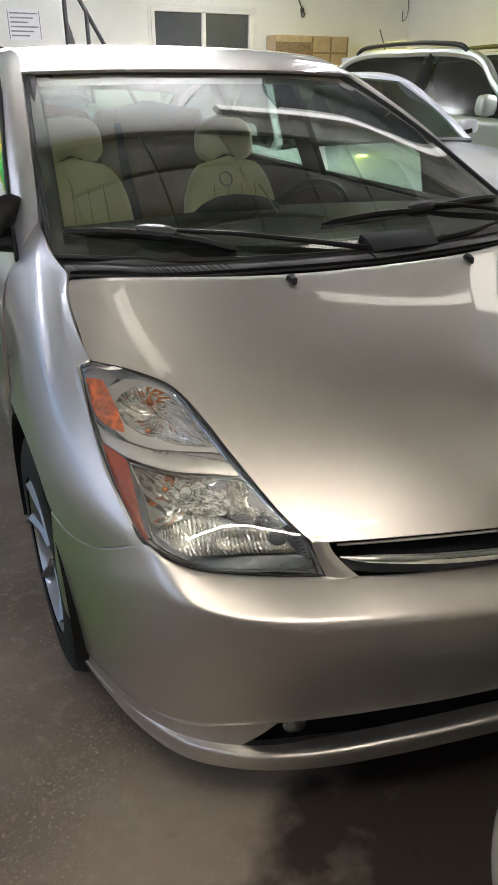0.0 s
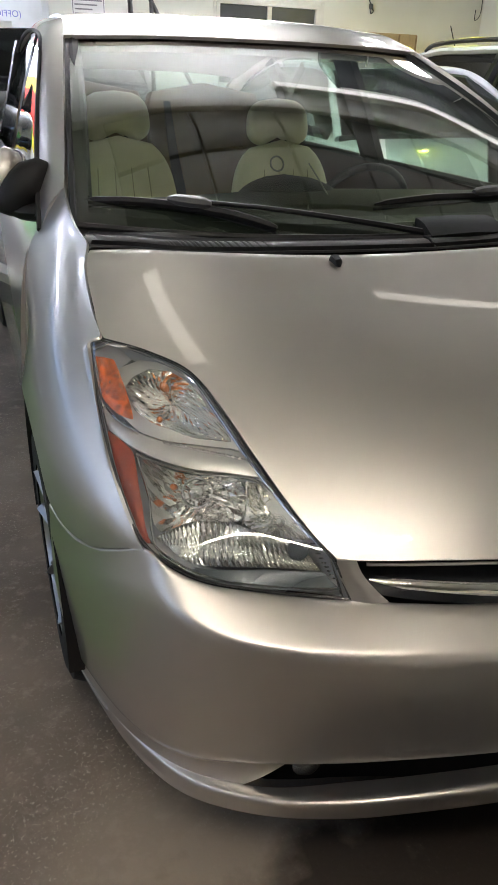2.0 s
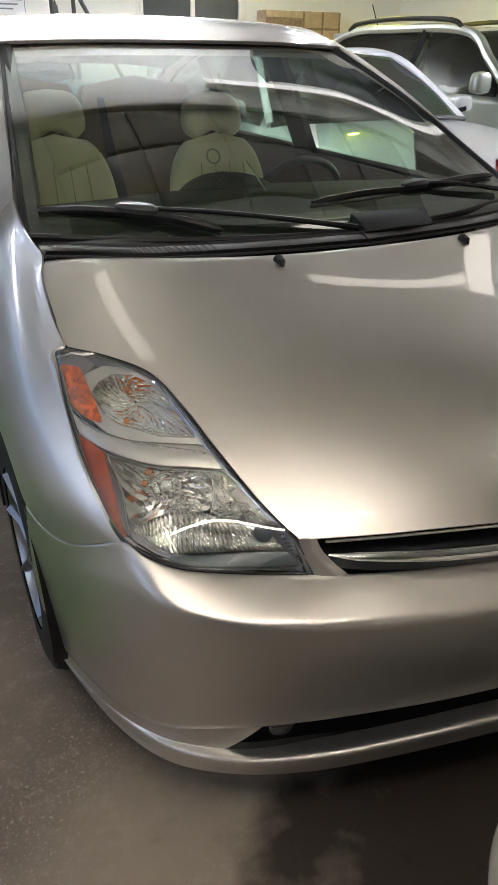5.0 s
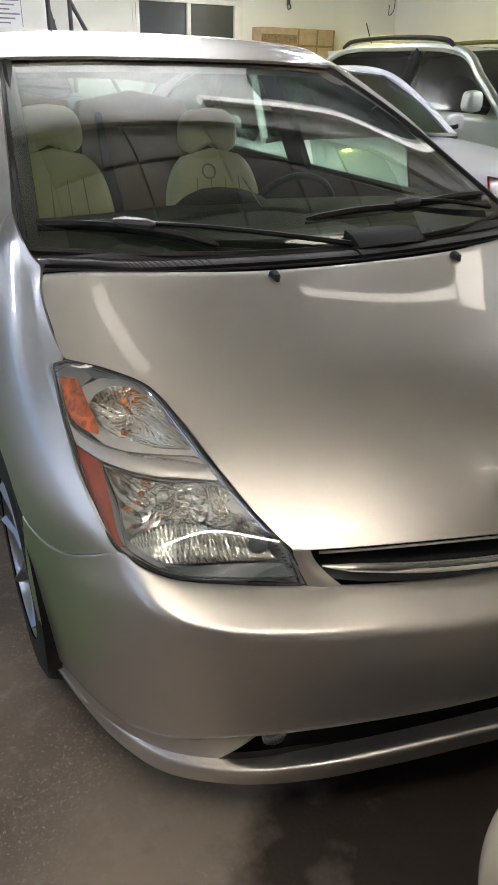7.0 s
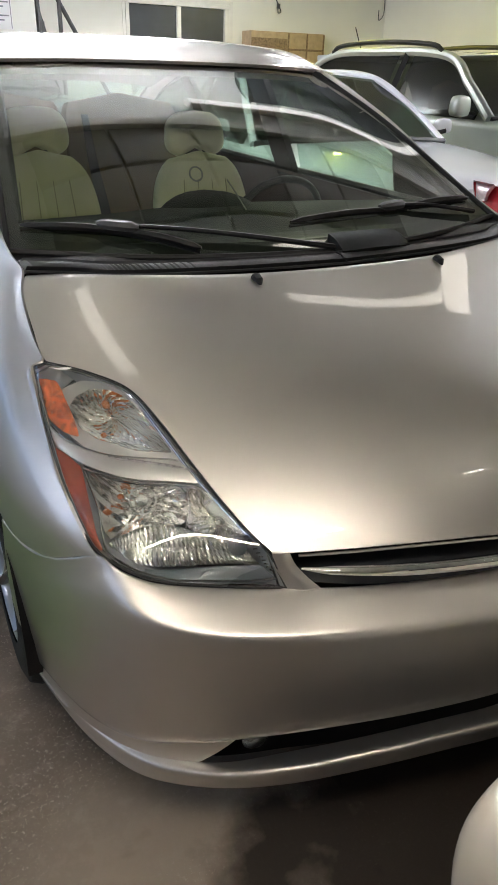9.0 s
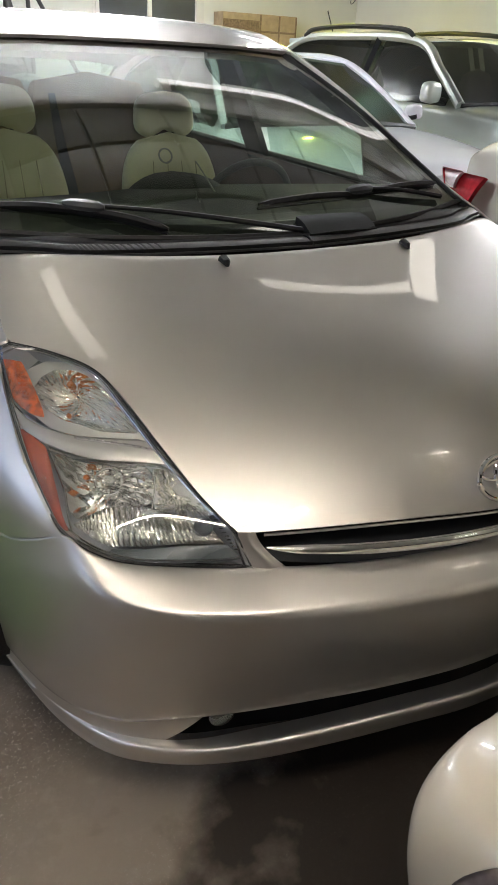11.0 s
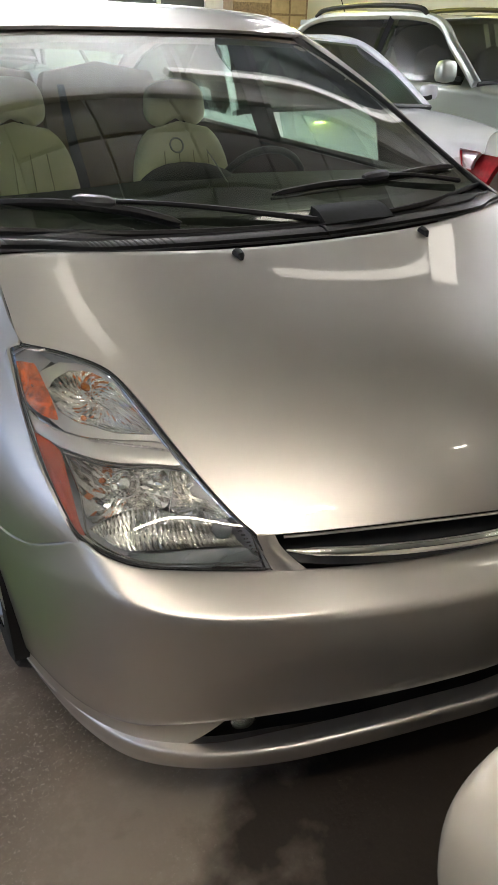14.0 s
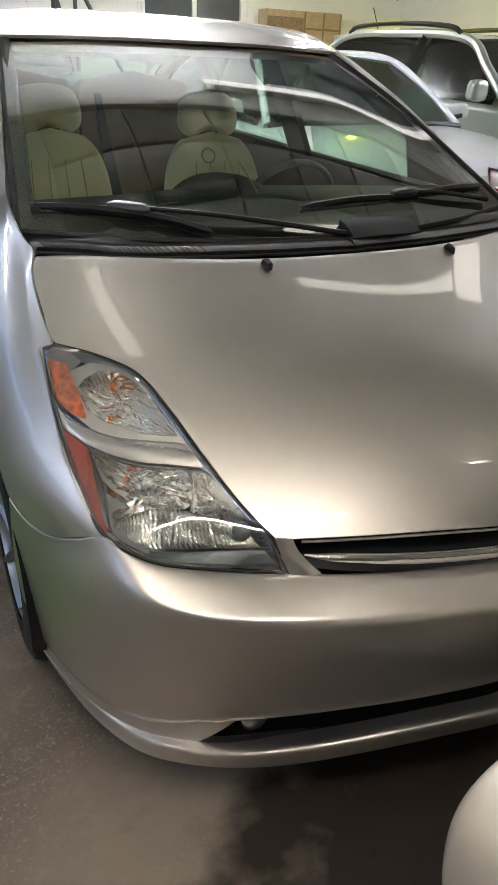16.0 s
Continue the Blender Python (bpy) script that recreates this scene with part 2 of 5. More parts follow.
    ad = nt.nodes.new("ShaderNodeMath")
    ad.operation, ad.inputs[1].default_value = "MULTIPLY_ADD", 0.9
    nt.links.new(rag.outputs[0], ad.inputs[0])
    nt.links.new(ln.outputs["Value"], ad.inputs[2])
    # pale scuffed patch, made paler still for the lit floor there, broken up by the same rag
    mp2 = nt.nodes.new("ShaderNodeMapping")
    mp2.inputs["Location"].default_value, mp2.inputs["Scale"].default_value = (1.66, -0.34, 0), (2.3, 2.3, 0)
    nt.links.new(tc.outputs["Object"], mp2.inputs[0])
    ln2 = nt.nodes.new("ShaderNodeVectorMath")
    ln2.operation = "LENGTH"
    nt.links.new(mp2.outputs[0], ln2.inputs[0])
    ad2 = nt.nodes.new("ShaderNodeMath")
    ad2.operation, ad2.inputs[1].default_value = "MULTIPLY_ADD", 1.3
    nt.links.new(n.outputs[0], ad2.inputs[0])
    nt.links.new(ln2.outputs["Value"], ad2.inputs[2])
    r6 = nt.nodes.new("ShaderNodeMapRange")
    r6.inputs[1].default_value, r6.inputs[2].default_value, r6.inputs[3].default_value, r6.inputs[4].default_value = 1.0, 1.6, 0.7, 0.0
    nt.links.new(ad2.outputs[0], r6.inputs[0])
    mx5 = nt.nodes.new("ShaderNodeMix")
    mx5.data_type = "RGBA"
    mx5.inputs[7].default_value = (0.42, 0.345, 0.265, 1)
    nt.links.new(r6.outputs[0], mx5.inputs[0])
    nt.links.new(mx3.outputs[2], mx5.inputs[6])
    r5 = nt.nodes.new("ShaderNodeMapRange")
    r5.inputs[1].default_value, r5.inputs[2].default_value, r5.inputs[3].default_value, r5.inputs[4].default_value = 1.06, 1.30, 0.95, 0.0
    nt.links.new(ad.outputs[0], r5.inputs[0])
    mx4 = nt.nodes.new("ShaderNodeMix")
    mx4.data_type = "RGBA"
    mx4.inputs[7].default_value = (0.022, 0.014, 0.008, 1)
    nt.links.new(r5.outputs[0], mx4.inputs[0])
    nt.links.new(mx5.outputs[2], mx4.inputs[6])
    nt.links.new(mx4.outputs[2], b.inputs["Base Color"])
    return m


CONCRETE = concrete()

# ---- building helpers ----
def spline(pts, n):
    """n points on a smooth curve through pts, spaced by control index."""
    p = np.array(pts, float)
    k = len(p)
    if k == 2:
        s = np.linspace(0, 1, n)[:, None]
        return p[0] * (1 - s) + p[1] * s
    ext = np.vstack([2 * p[0] - p[1], p, 2 * p[-1] - p[-2]])
    out = []
    for u in np.linspace(0, k - 1, n):
        i = min(int(u), k - 2)
        t = u - i
        a, b, c, d = ext[i:i + 4]
        out.append(0.5 * (2 * b + (c - a) * t + (2 * a - 5 * b + 4 * c - d) * t * t + (3 * b - a - 3 * c + d) * t ** 3))
    return np.array(out)


def even(pts, n, fine=400):
    """n points on a smooth curve through pts, evenly spaced along it."""
    q = spline(pts, fine)
    s = np.concatenate([[0], np.cumsum(np.linalg.norm(np.diff(q, axis=0), axis=1))])
    w = np.linspace(0, s[-1], n)
    return np.stack([np.interp(w, s, q[:, i]) for i in range(3)], 1)


def loft(rails, nu, nv, resample=spline):
    """Grid of points (nv, nu, 3): rails run along u, a smooth curve goes across them along v."""
    r = np.array([resample(x, nu) for x in rails])
    return np.stack([spline(r[:, i], nv) for i in range(nu)], 1)


def grid_bm(g, bm=None, flip=False, closed=False, hem=0.0):
    """Quads over a grid of points; hem turns the border inwards by that depth."""
    bm = bm or bmesh.new()
    g = np.asarray(g, float)
    if hem:
        du = np.gradient(g, axis=1)
        dv = np.gradient(g, axis=0)
        nn = np.cross(du, dv)
        nn /= np.linalg.norm(nn, axis=2, keepdims=True) + 1e-12
        if flip:
            nn = -nn
        h = g - nn * hem
        big = np.zeros((g.shape[0] + 2, g.shape[1] + 2, 3))
        big[1:-1, 1:-1] = g
        big[0, 1:-1], big[-1, 1:-1], big[1:-1, 0], big[1:-1, -1] = h[0], h[-1], h[:, 0], h[:, -1]
        big[0, 0], big[0, -1], big[-1, 0], big[-1, -1] = h[0, 0], h[0, -1], h[-1, 0], h[-1, -1]
        g = big
    nv, nu = g.shape[:2]
    vs = [[bm.verts.new(p) for p in row] for row in g]
    for j in range(nv - 1):
        for i in range(nu if closed else nu - 1):
            k = (i + 1) % nu
            q = (vs[j][i], vs[j][k], vs[j + 1][k], vs[j + 1][i])
            try:
                bm.faces.new(q[::-1] if flip else q)
            except ValueError:
                pass
    return bm


def tube_bm(path, radius, sides=8, bm=None, squash=1.0, caps=True):
    """A round bar along a path; radius may be a list, one a point."""
    bm = bm or bmesh.new()
    p = np.asarray(path, float)
    rad = np.broadcast_to(np.asarray(radius, float), (len(p),))
    t = np.gradient(p, axis=0)
    up = np.array([0, 0, 1.0])
    rings = []
    for q, d, r in zip(p, t, rad):
        d = d / (np.linalg.norm(d) + 1e-12)
        a = np.cross(d, up if abs(d[2]) < 0.95 else np.array([1.0, 0, 0]))
        a /= np.linalg.norm(a)
        b = np.cross(a, d)
        rings.append([bm.verts.new(q + r * (math.cos(w) * a + squash * math.sin(w) * b)) for w in np.linspace(0, 2 * math.pi, sides, endpoint=False)])
    for r0, r1 in zip(rings, rings[1:]):
        for i in range(sides):
            bm.faces.new((r0[i], r0[(i + 1) % sides], r1[(i + 1) % sides], r1[i]))
    if caps:
        bm.faces.new(rings[0][::-1])
        bm.faces.new(rings[-1])
    return bm


def box_bm(x0, y0, z0, x1, y1, z1, bevel=0.0, bm=None, m=None):
    own = bmesh.new()
    bmesh.ops.create_cube(own, size=1, matrix=Matrix.Translation(((x0 + x1) / 2, (y0 + y1) / 2, (z0 + z1) / 2)) @ Matrix.Diagonal((x1 - x0, y1 - y0, z1 - z0, 1)))
    if bevel:
        bmesh.ops.bevel(own, geom=own.edges[:], offset=bevel, segments=2, affect="EDGES", profile=0.6)
    if m is not None:
        bmesh.ops.transform(own, matrix=m, verts=own.verts[:])
    if bm is None:
        return own
    me = bpy.data.meshes.new("tmp")
    own.to_mesh(me)
    own.free()
    bm.from_mesh(me)
    bpy.data.meshes.remove(me)
    return bm


def lathe_bm(profile, seg=32, axis="x", bm=None):
    """Turn a profile of (along, radius) round an axis through the origin."""
    bm = bm or bmesh.new()
    rings = []
    for a, r in profile:
        ring = []
        for w in np.linspace(0, 2 * math.pi, seg, endpoint=False):
            c, s = r * math.cos(w), r * math.sin(w)
            ring.append(bm.verts.new((a, c, s) if axis == "x" else (c, a, s) if axis == "y" else (c, s, a)))
        rings.append(ring)
    for r0, r1 in zip(rings, rings[1:]):
        for i in range(seg):
            bm.faces.new((r0[i], r0[(i + 1) % seg], r1[(i + 1) % seg], r1[i]))
    return bm


def mesh_ob(name, bm, material, smooth=True, sharp=40):
    bmesh.ops.remove_doubles(bm, verts=bm.verts[:], dist=1e-5)
    me = bpy.data.meshes.new(name)
    bm.to_mesh(me)
    bm.free()
    me.materials.append(material)
    if smooth:
        me.shade_smooth()
        me.set_sharp_from_angle(angle=radians(sharp))
    return new(name, me)


def part(name, bm, material, parent, label="", smooth=True, sharp=40):
    ob = mesh_ob(name, bm, material, smooth, sharp)
    ob.parent = parent
    return tagged(ob, label) if label else ob


def thing(name, label, category, group="", at=(0, 0, 0)):
    ob = new(name)
    ob.location = at
    return tagged(ob, label, category, group)


def structure(name, bm, material, label, category, smooth=False):
    return tagged(mesh_ob(name, bm, material, smooth), label, category, kind="structure")


def mir(g):
    """Mirror points to the car's other side."""
    return np.asarray(g, float) * np.array([-1, 1, 1])

# ---- the garage ----
X0, X1, Y0, Y1, YF = -5.8, 6.4, -16.0, 9.5, 13.5
YS, ZS = -1.15, 4.6
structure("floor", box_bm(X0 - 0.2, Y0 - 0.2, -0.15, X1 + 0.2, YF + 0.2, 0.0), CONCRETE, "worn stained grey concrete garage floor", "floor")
structure("ceiling", box_bm(X0 - 0.2, YS, CEIL, X1 + 0.2, YF + 0.2, CEIL + 0.2), CEILING, "painted white flat garage ceiling", "ceiling")
# unseen south hall, added so hood and bumper reflect something dark
structure("added_ceiling_south", box_bm(X0 - 0.2, Y0 - 0.2, ZS, X1 + 0.2, YS + 0.2, ZS + 0.2), CEILING, "unseen high ceiling added to leave the south side dark", "ceiling")
structure("added_wall_upper", box_bm(X0 - 0.2, YS, CEIL + 0.2, X1 + 0.2, YS + 0.2, ZS), WALL, "unseen wall added above the low ceiling's edge", "wall")
structure("wall_east", box_bm(X1, YS, 0.0, X1 + 0.2, Y1, CEIL), WALL, "plain white painted side wall", "wall")
structure("added_wall_south_east", box_bm(X1, Y0, 0.0, X1 + 0.2, YS, ZS), WALL, "unseen plain white painted wall of the added south hall", "wall")
structure("wall_south", box_bm(X0, Y0 - 0.2, 0.0, X1, Y0, ZS), WALL, "unseen plain white painted wall, set far back to stay dark", "wall")
WX0, WX1, WZ0, WZ1 = 2.34, 3.81, 1.22, 2.17
bm = box_bm(0.74, Y1, 0, WX0, Y1 + 0.2, CEIL)
box_bm(WX1, Y1, 0, X1 + 0.2, Y1 + 0.2, CEIL, bm=bm)
box_bm(WX0, Y1, 0, WX1, Y1 + 0.2, WZ0, bm=bm)
box_bm(WX0, Y1, WZ1, WX1, Y1 + 0.2, CEIL, bm=bm)
structure("wall_north", bm, WALL, "white painted wall with a sliding window", "wall")
structure("wall_far", box_bm(X0, YF, 0.0, 0.74, YF + 0.2, CEIL), WALL, "white wall at the far end", "wall")
structure("wall_inner", box_bm(0.74, Y1 + 0.2, 0.0, 0.94, YF, CEIL), WALL, "white return wall", "wall")
structure("wall_west", box_bm(X0 - 0.2, Y0, 0.0, X0, YS, ZS), WALL, "white wall beside the open front", "wall")
structure("column", box_bm(0.07, 8.0, 0.0, 0.88, 8.6, CEIL, 0.01), WALL, "white square column with a paper notice", "column")
# far side of the dark room behind the window
structure("backdrop", box_bm(WX0 - 0.6, Y1 + 1.2, 0.8, WX1 + 0.6, Y1 + 1.22, 2.5), PANE, "dark unlit room behind the window", "backdrop")

# sliding window
win = structure("window_1", box_bm(WX0, Y1 - 0.02, WZ1 - 0.05, WX1, Y1 + 0.08, WZ1, 0.006), FRAME, "white framed sliding window with dark panes", "window")
for nm, b in (("window_frame", box_bm(WX0, Y1 - 0.02, WZ0, WX0 + 0.05, Y1 + 0.08, WZ1 - 0.05, 0.006)), ("window_frame", box_bm(WX1 - 0.07, Y1 - 0.02, WZ0, WX1, Y1 + 0.08, WZ1 - 0.05, 0.006)), ("window_frame", box_bm(3.05, Y1 - 0.01, WZ0, 3.105, Y1 + 0.07, WZ1 - 0.05, 0.006)), ("window_sill", box_bm(WX0 - 0.04, Y1 - 0.05, WZ0 - 0.04, WX1 + 0.04, Y1 + 0.08, WZ0, 0.006)), ("window_trim", box_bm(WX0 - 0.04, Y1 - 0.012, WZ0, WX0 - 0.002, Y1 + 0.002, WZ1 + 0.04)), ("window_trim", box_bm(WX1 + 0.002, Y1 - 0.012, WZ0, WX1 + 0.05, Y1 + 0.002, WZ1 + 0.04)), ("window_trim", box_bm(WX0, Y1 - 0.012, WZ1 + 0.002, WX1, Y1 + 0.002, WZ1 + 0.04))):
    part(nm, b, FRAME, win, smooth=False)
for a, b in ((WX0 + 0.05, 3.05), (3.105, WX1 - 0.07)):
    part("pane", box_bm(a, Y1 + 0.03, WZ0, b, Y1 + 0.036, WZ1 - 0.05), PANE, win, smooth=False)


# tube lights, real and added fill, and the round spot
def tube_or_fill_light(x, y, turn, length, glow, drop, colour):
    t = thing("tube_or_fill_light", "white ceiling tube light with a glowing tube, real or added as fill", "tube light", "ceiling tube lights", (x, y, CEIL - drop))
    t.rotation_euler = (0, 0, radians(turn))
    part("casing", box_bm(-length / 2, -0.018, -0.05, length / 2, 0.018, 0.0, 0.006), FRAME, t)
    part("tube", tube_bm(np.array([(-length / 2 + 0.03, 0, -0.075), (length / 2 - 0.03, 0, -0.075)]), 0.014, 10), glow_mat(glow, colour), t, "glowing white tube")
    for e in (-1, 1):
        if drop:
            part("hanger", tube_bm(np.array([(e * length * .38, 0, -0.002), (e * length * .38, 0, drop)]), 0.005, 6), FRAME, t)
        part("socket", box_bm(e * (length / 2 - 0.02) - 0.012, -0.016, -0.092, e * (length / 2 - 0.02) + 0.012, 0.016, -0.05, 0.003), FRAME, t)
    return t


for row in TUBES_AND_FILL:
    tube_or_fill_light(*row)
for sx_, sy_, r_, glow_, lab in ((4.27, 7.33, .085, SPOT_GLOW, "round recessed ceiling spot with warm yellow light"),):
    sp = thing("ceiling_spot", lab, "ceiling lamp", "recessed ceiling spots", (sx_, sy_, CEIL))
    part("ring", lathe_bm([(0.0, r_ + .02), (-0.012, r_ + .02), (-0.014, r_ + .003), (-0.004, r_)], 24, "z"), FRAME, sp)
    part("diffuser", lathe_bm([(-0.005, 0.001), (-0.006, r_)], 24, "z"), glow_, sp)

# overhead sectional door, rolled back under the ceiling above the car
dr = thing("overhead_door", "grey sectional overhead door rolled back under the ceiling", "garage door", at=(0, 0, CEIL - 0.06))
for j in range(5):
    for i in range(5):
        x, y = -0.56 + i * 0.5, 0.72 + j * 0.345
        part("panel", box_bm(x + 0.010, y + 0.010, 0.0, x + 0.490, y + 0.335, 0.055, 0.008), DOOR_GREY, dr)
part("rail", box_bm(-2.6, 2.47, -0.03, 3.4, 2.57, 0.06, 0.008), FRAME, dr, "white painted rail")
part("track", box_bm(-0.78, 0.5, -0.03, -0.72, 2.46, 0.06, 0.004), FRAME, dr, "white steel side track")
# flat light strips under the ceiling, along the door's edges
for x0, y0, x1, y1, turn in ((0.62, 1.63, 1.98, 1.68, 0.135), (-0.70, 0.95, -0.585, 1.66, 0), (0.60, 2.84, 3.3, 2.93, 0), (0.80, -0.385, 1.08, -0.36, 0)):
    ls = thing("light_strip", "flat white glowing light strip under the ceiling", "ceiling lamp", "flat light strips", ((x0 + x1) / 2, (y0 + y1) / 2, CEIL - 0.09))
    ls.rotation_euler.z = turn
    a, b = (x1 - x0) / 2, (y1 - y0) / 2
    part("profile", box_bm(-a, -b, -0.010, a, b, 0.09, 0.004), FRAME, ls)
    part("diffuser", box_bm(-a + .008, -b + .008, -0.016, a - .008, b - .008, -0.010), STRIP_GLOW if y0 > 2 else SPOT_PALE if y0 < 0 else PANEL_GLOW, ls)
# added unseen board; it darkens one part of the windshield's reflection
cbd = thing("reflection_board", "unseen dark grey board added under the ceiling to darken the windshield's reflection", "ceiling board", at=(2.9, 4.5, CEIL))
part("board", box_bm(-1.75, -1.45, -0.03, 1.75, 0.45, -0.002, 0.006), DARK_BOARD, cbd)
part("edge_strip", box_bm(-1.75, -1.50, -0.04, 1.75, -1.452, -0.002, 0.004), FRAME, cbd)
pl = thing("panel_light", "small oblong white ceiling panel light", "ceiling lamp", at=(2.2, 1.80, CEIL))
part("frame", box_bm(-0.17, -0.09, -0.06, 0.17, 0.09, 0.0, 0.006), FRAME, pl)
part("diffuser", box_bm(-0.155, -0.075, -0.068, 0.155, 0.075, -0.06), PANEL_GLOW, pl)

# steep steel stair by the column
stair = thing("steel_stair", "dark painted steel stair with a round handrail", "stair")
d0, d1 = np.array((1.33, 8.75, 1.2)), np.array((0.80, 8.75, 2.53))
part("stringer", tube_bm(np.array([(1.52, 8.7, 0.0), (0.86, 8.7, 2.5)]), 0.055, 4, squash=1.3), STEEL, stair)
part("stringer", tube_bm(np.array([(1.52, 9.35, 0.0), (0.86, 9.35, 2.5)]), 0.055, 4, squash=1.3), STEEL, stair)
for k in range(9):
    w = (k + 0.5) / 9
    x, z = 1.52 - 0.66 * w, 2.5 * w
    part("tread", box_bm(x - 0.13, 8.7, z - 0.02, x + 0.08, 9.35, z + 0.02, 0.004), STEEL, stair)
part("handrail", tube_bm(np.array([(1.95, 8.65, 0.85), (1.46, 8.65, 1.72), (1.0, 8.65, 2.53)]), 0.024, 10), STEEL, stair)
part("post", tube_bm(np.array([(1.29, 8.65, 0.8), (1.29, 8.65, 2.04)]), 0.024, 10), STEEL, stair)
part("post", tube_bm(np.array([(1.05, 8.65, 1.6), (1.05, 8.65, 2.5)]), 0.024, 10), STEEL, stair)

# notice on the column
nt = thing("paper_notice", "white printed paper notice taped to the column", "notice", at=(0.47, 7.996, 1.84))
part("sheet", box_bm(-0.17, -0.003, -0.14, 0.17, 0.0, 0.14), PAPER, nt, smooth=False)
for k in range(6):
    part("text_bar", box_bm(-0.14, -0.005, 0.095 - k * 0.04, 0.14 - 0.05 * (k % 3), -0.003, 0.108 - k * 0.04), INK, nt, smooth=False)
for e in (-1, 1):
    part("text_border", box_bm(e * 0.158 - 0.004, -0.005, -0.13, e * 0.158 + 0.004, -0.003, 0.13), INK, nt, smooth=False)

# printed carton standing high on a shelf by the wall
bx = thing("printed_carton", "brown cardboard carton with dark printed pattern", "carton", at=(4.56, 9.3, 0))
part("box", box_bm(-0.58, -0.14, 1.30, 0.58, 0.14, 1.88, 0.006), CARD, bx)
part("print", box_bm(-0.575, -0.145, 1.33, -0.02, -0.14, 1.80), CARD_DARK, bx, smooth=False)
for x in (0.0, 0.3, 0.57):
    part("tape", box_bm(x - 0.012, -0.146, 1.31, x + 0.012, -0.141, 1.87), CARD_DARK, bx, smooth=False)
part("tape", box_bm(0.0, -0.147, 1.66, 0.57, -0.141, 1.685), CARD_DARK, bx, smooth=False)
part("label", box_bm(-0.46, -0.148, 1.55, -0.12, -0.145, 1.66), RED_INK, bx, smooth=False)
sh = thing("wall_shelf", "plain white shelf on the wall under a carton", "shelf", at=(4.56, 9.3, 0))
part("board", box_bm(-0.65, -0.18, 1.27, 0.65, 0.195, 1.30, 0.004), FRAME, sh)
for x in (-0.5, 0.5):
    part("bracket", box_bm(x - 0.015, -0.15, 1.1, x + 0.015, 0.195, 1.27, 0.004), FRAME, sh)

# loose cable and a small wall camera near the corner
cb = thing("hanging_cable", "short loose grey cable hanging on the wall", "cable")
part("cord", tube_bm(spline([(4.43, 9.46, 2.53), (4.45, 9.45, 2.40), (4.50, 9.45, 2.28), (4.55, 9.45, 2.20), (4.58, 9.45, 2.14), (4.54, 9.45, 2.12), (4.53, 9.45, 2.2)], 30), 0.008, 6), GREY_PLASTIC, cb)
part("plug", box_bm(4.52, 9.43, 2.17, 4.56, 9.47, 2.23, 0.006), GREY_PLASTIC, cb)
wc = thing("wall_camera", "small grey wall camera with a hanging cable", "camera")
part("body", tube_bm(np.array([(6.2, 9.30, 2.45), (6.2, 9.42, 2.47)]), 0.035, 12), GREY_PLASTIC, wc)
part("bracket", box_bm(6.18, 9.40, 2.44, 6.22, 9.5, 2.50, 0.004), FRAME, wc)
part("cord", tube_bm(spline([(6.22, 9.45, 2.48), (6.33, 9.46, 2.42), (6.34, 9.46, 2.2), (6.26, 9.46, 2.12), (6.25, 9.46, 2.25)], 24), 0.006, 6), GREY_PLASTIC, wc)

# raised step, turf and banner on the open side
st = thing("raised_step", "low concrete step with a worn cream painted edge", "step")
part("riser", box_bm(-5.7, 4.08, 0.0, -0.55, 4.7, 0.14), GREY_STEP, st, smooth=False)
part("painted_edge", box_bm(-5.7, 4.06, 0.14, -0.55, 4.36, 0.205, 0.012), KERB, st)
tf = thing("artificial_turf", "green artificial turf mat lying on the concrete", "turf mat")
part("backing", box_bm(-3.0, 0.60, 0.0, -1.085, 4.05, 0.008), TURF, tf, smooth=False)
rng = random.Random(4)
bm = bmesh.new()
for k in range(9000):
    x, y = -1.089 - abs(rng.gauss(0, 0.28)), rng.uniform(0.60, 4.04)
    if x < -2.0:
        continue
    a, h = rng.uniform(0, 6.28), rng.uniform(0.008, 0.018)
    dx, dy = 0.0022 * math.cos(a), 0.0022 * math.sin(a)
    lx, ly = rng.gauss(0, 0.006), rng.gauss(0, 0.006)
    bm.faces.new((bm.verts.new((x - dx, y - dy, 0.007)), bm.verts.new((x + dx, y + dy, 0.007)), bm.verts.new((x + lx, y + ly, 0.007 + h))))
ob = tagged(part("turf_pile", bm, TURF, tf, smooth=False), kind="stuff")
bn = thing("banner", "white banner with blue mirrored lettering on the far wall", "banner", at=(-1.9, YF - 0.01, 2.2))
part("cloth", box_bm(-1.6, -0.012, -0.31, 2.58, 0.0, 0.12), PAPER, bn, smooth=False)
part("green_patch", box_bm(1.12, -0.016, -0.16, 1.38, -0.012, 0.08), GREEN, bn, smooth=False)
txt = bpy.data.curves.new("lettering", "FONT")
txt.body, txt.size, txt.align_x, txt.extrude = "(OFFICE", 0.135, "CENTER", 0.001
lt = new("lettering", txt)
dg = bpy.context.evaluated_depsgraph_get()
me = bpy.data.meshes.new_from_object(lt.evaluated_get(dg))
bpy.data.objects.remove(lt)
bm = bmesh.new()
bm.from_mesh(me)
bmesh.ops.transform(bm, matrix=Matrix.Translation((1.945, -0.016, -0.15)) @ Matrix.Rotation(radians(90), 4, "X") @ Matrix.Diagonal((-1, 1, 1, 1)), verts=bm.verts[:])
part("lettering", bm, BLUE_INK, bn, smooth=False)
for k in range(3):
    part("text_bar", box_bm(1.47 + k * 0.085, -0.016, -0.15, 1.535 + k * 0.085, -0.012, -0.055), BLUE_INK, bn, smooth=False)
rng = random.Random(9)
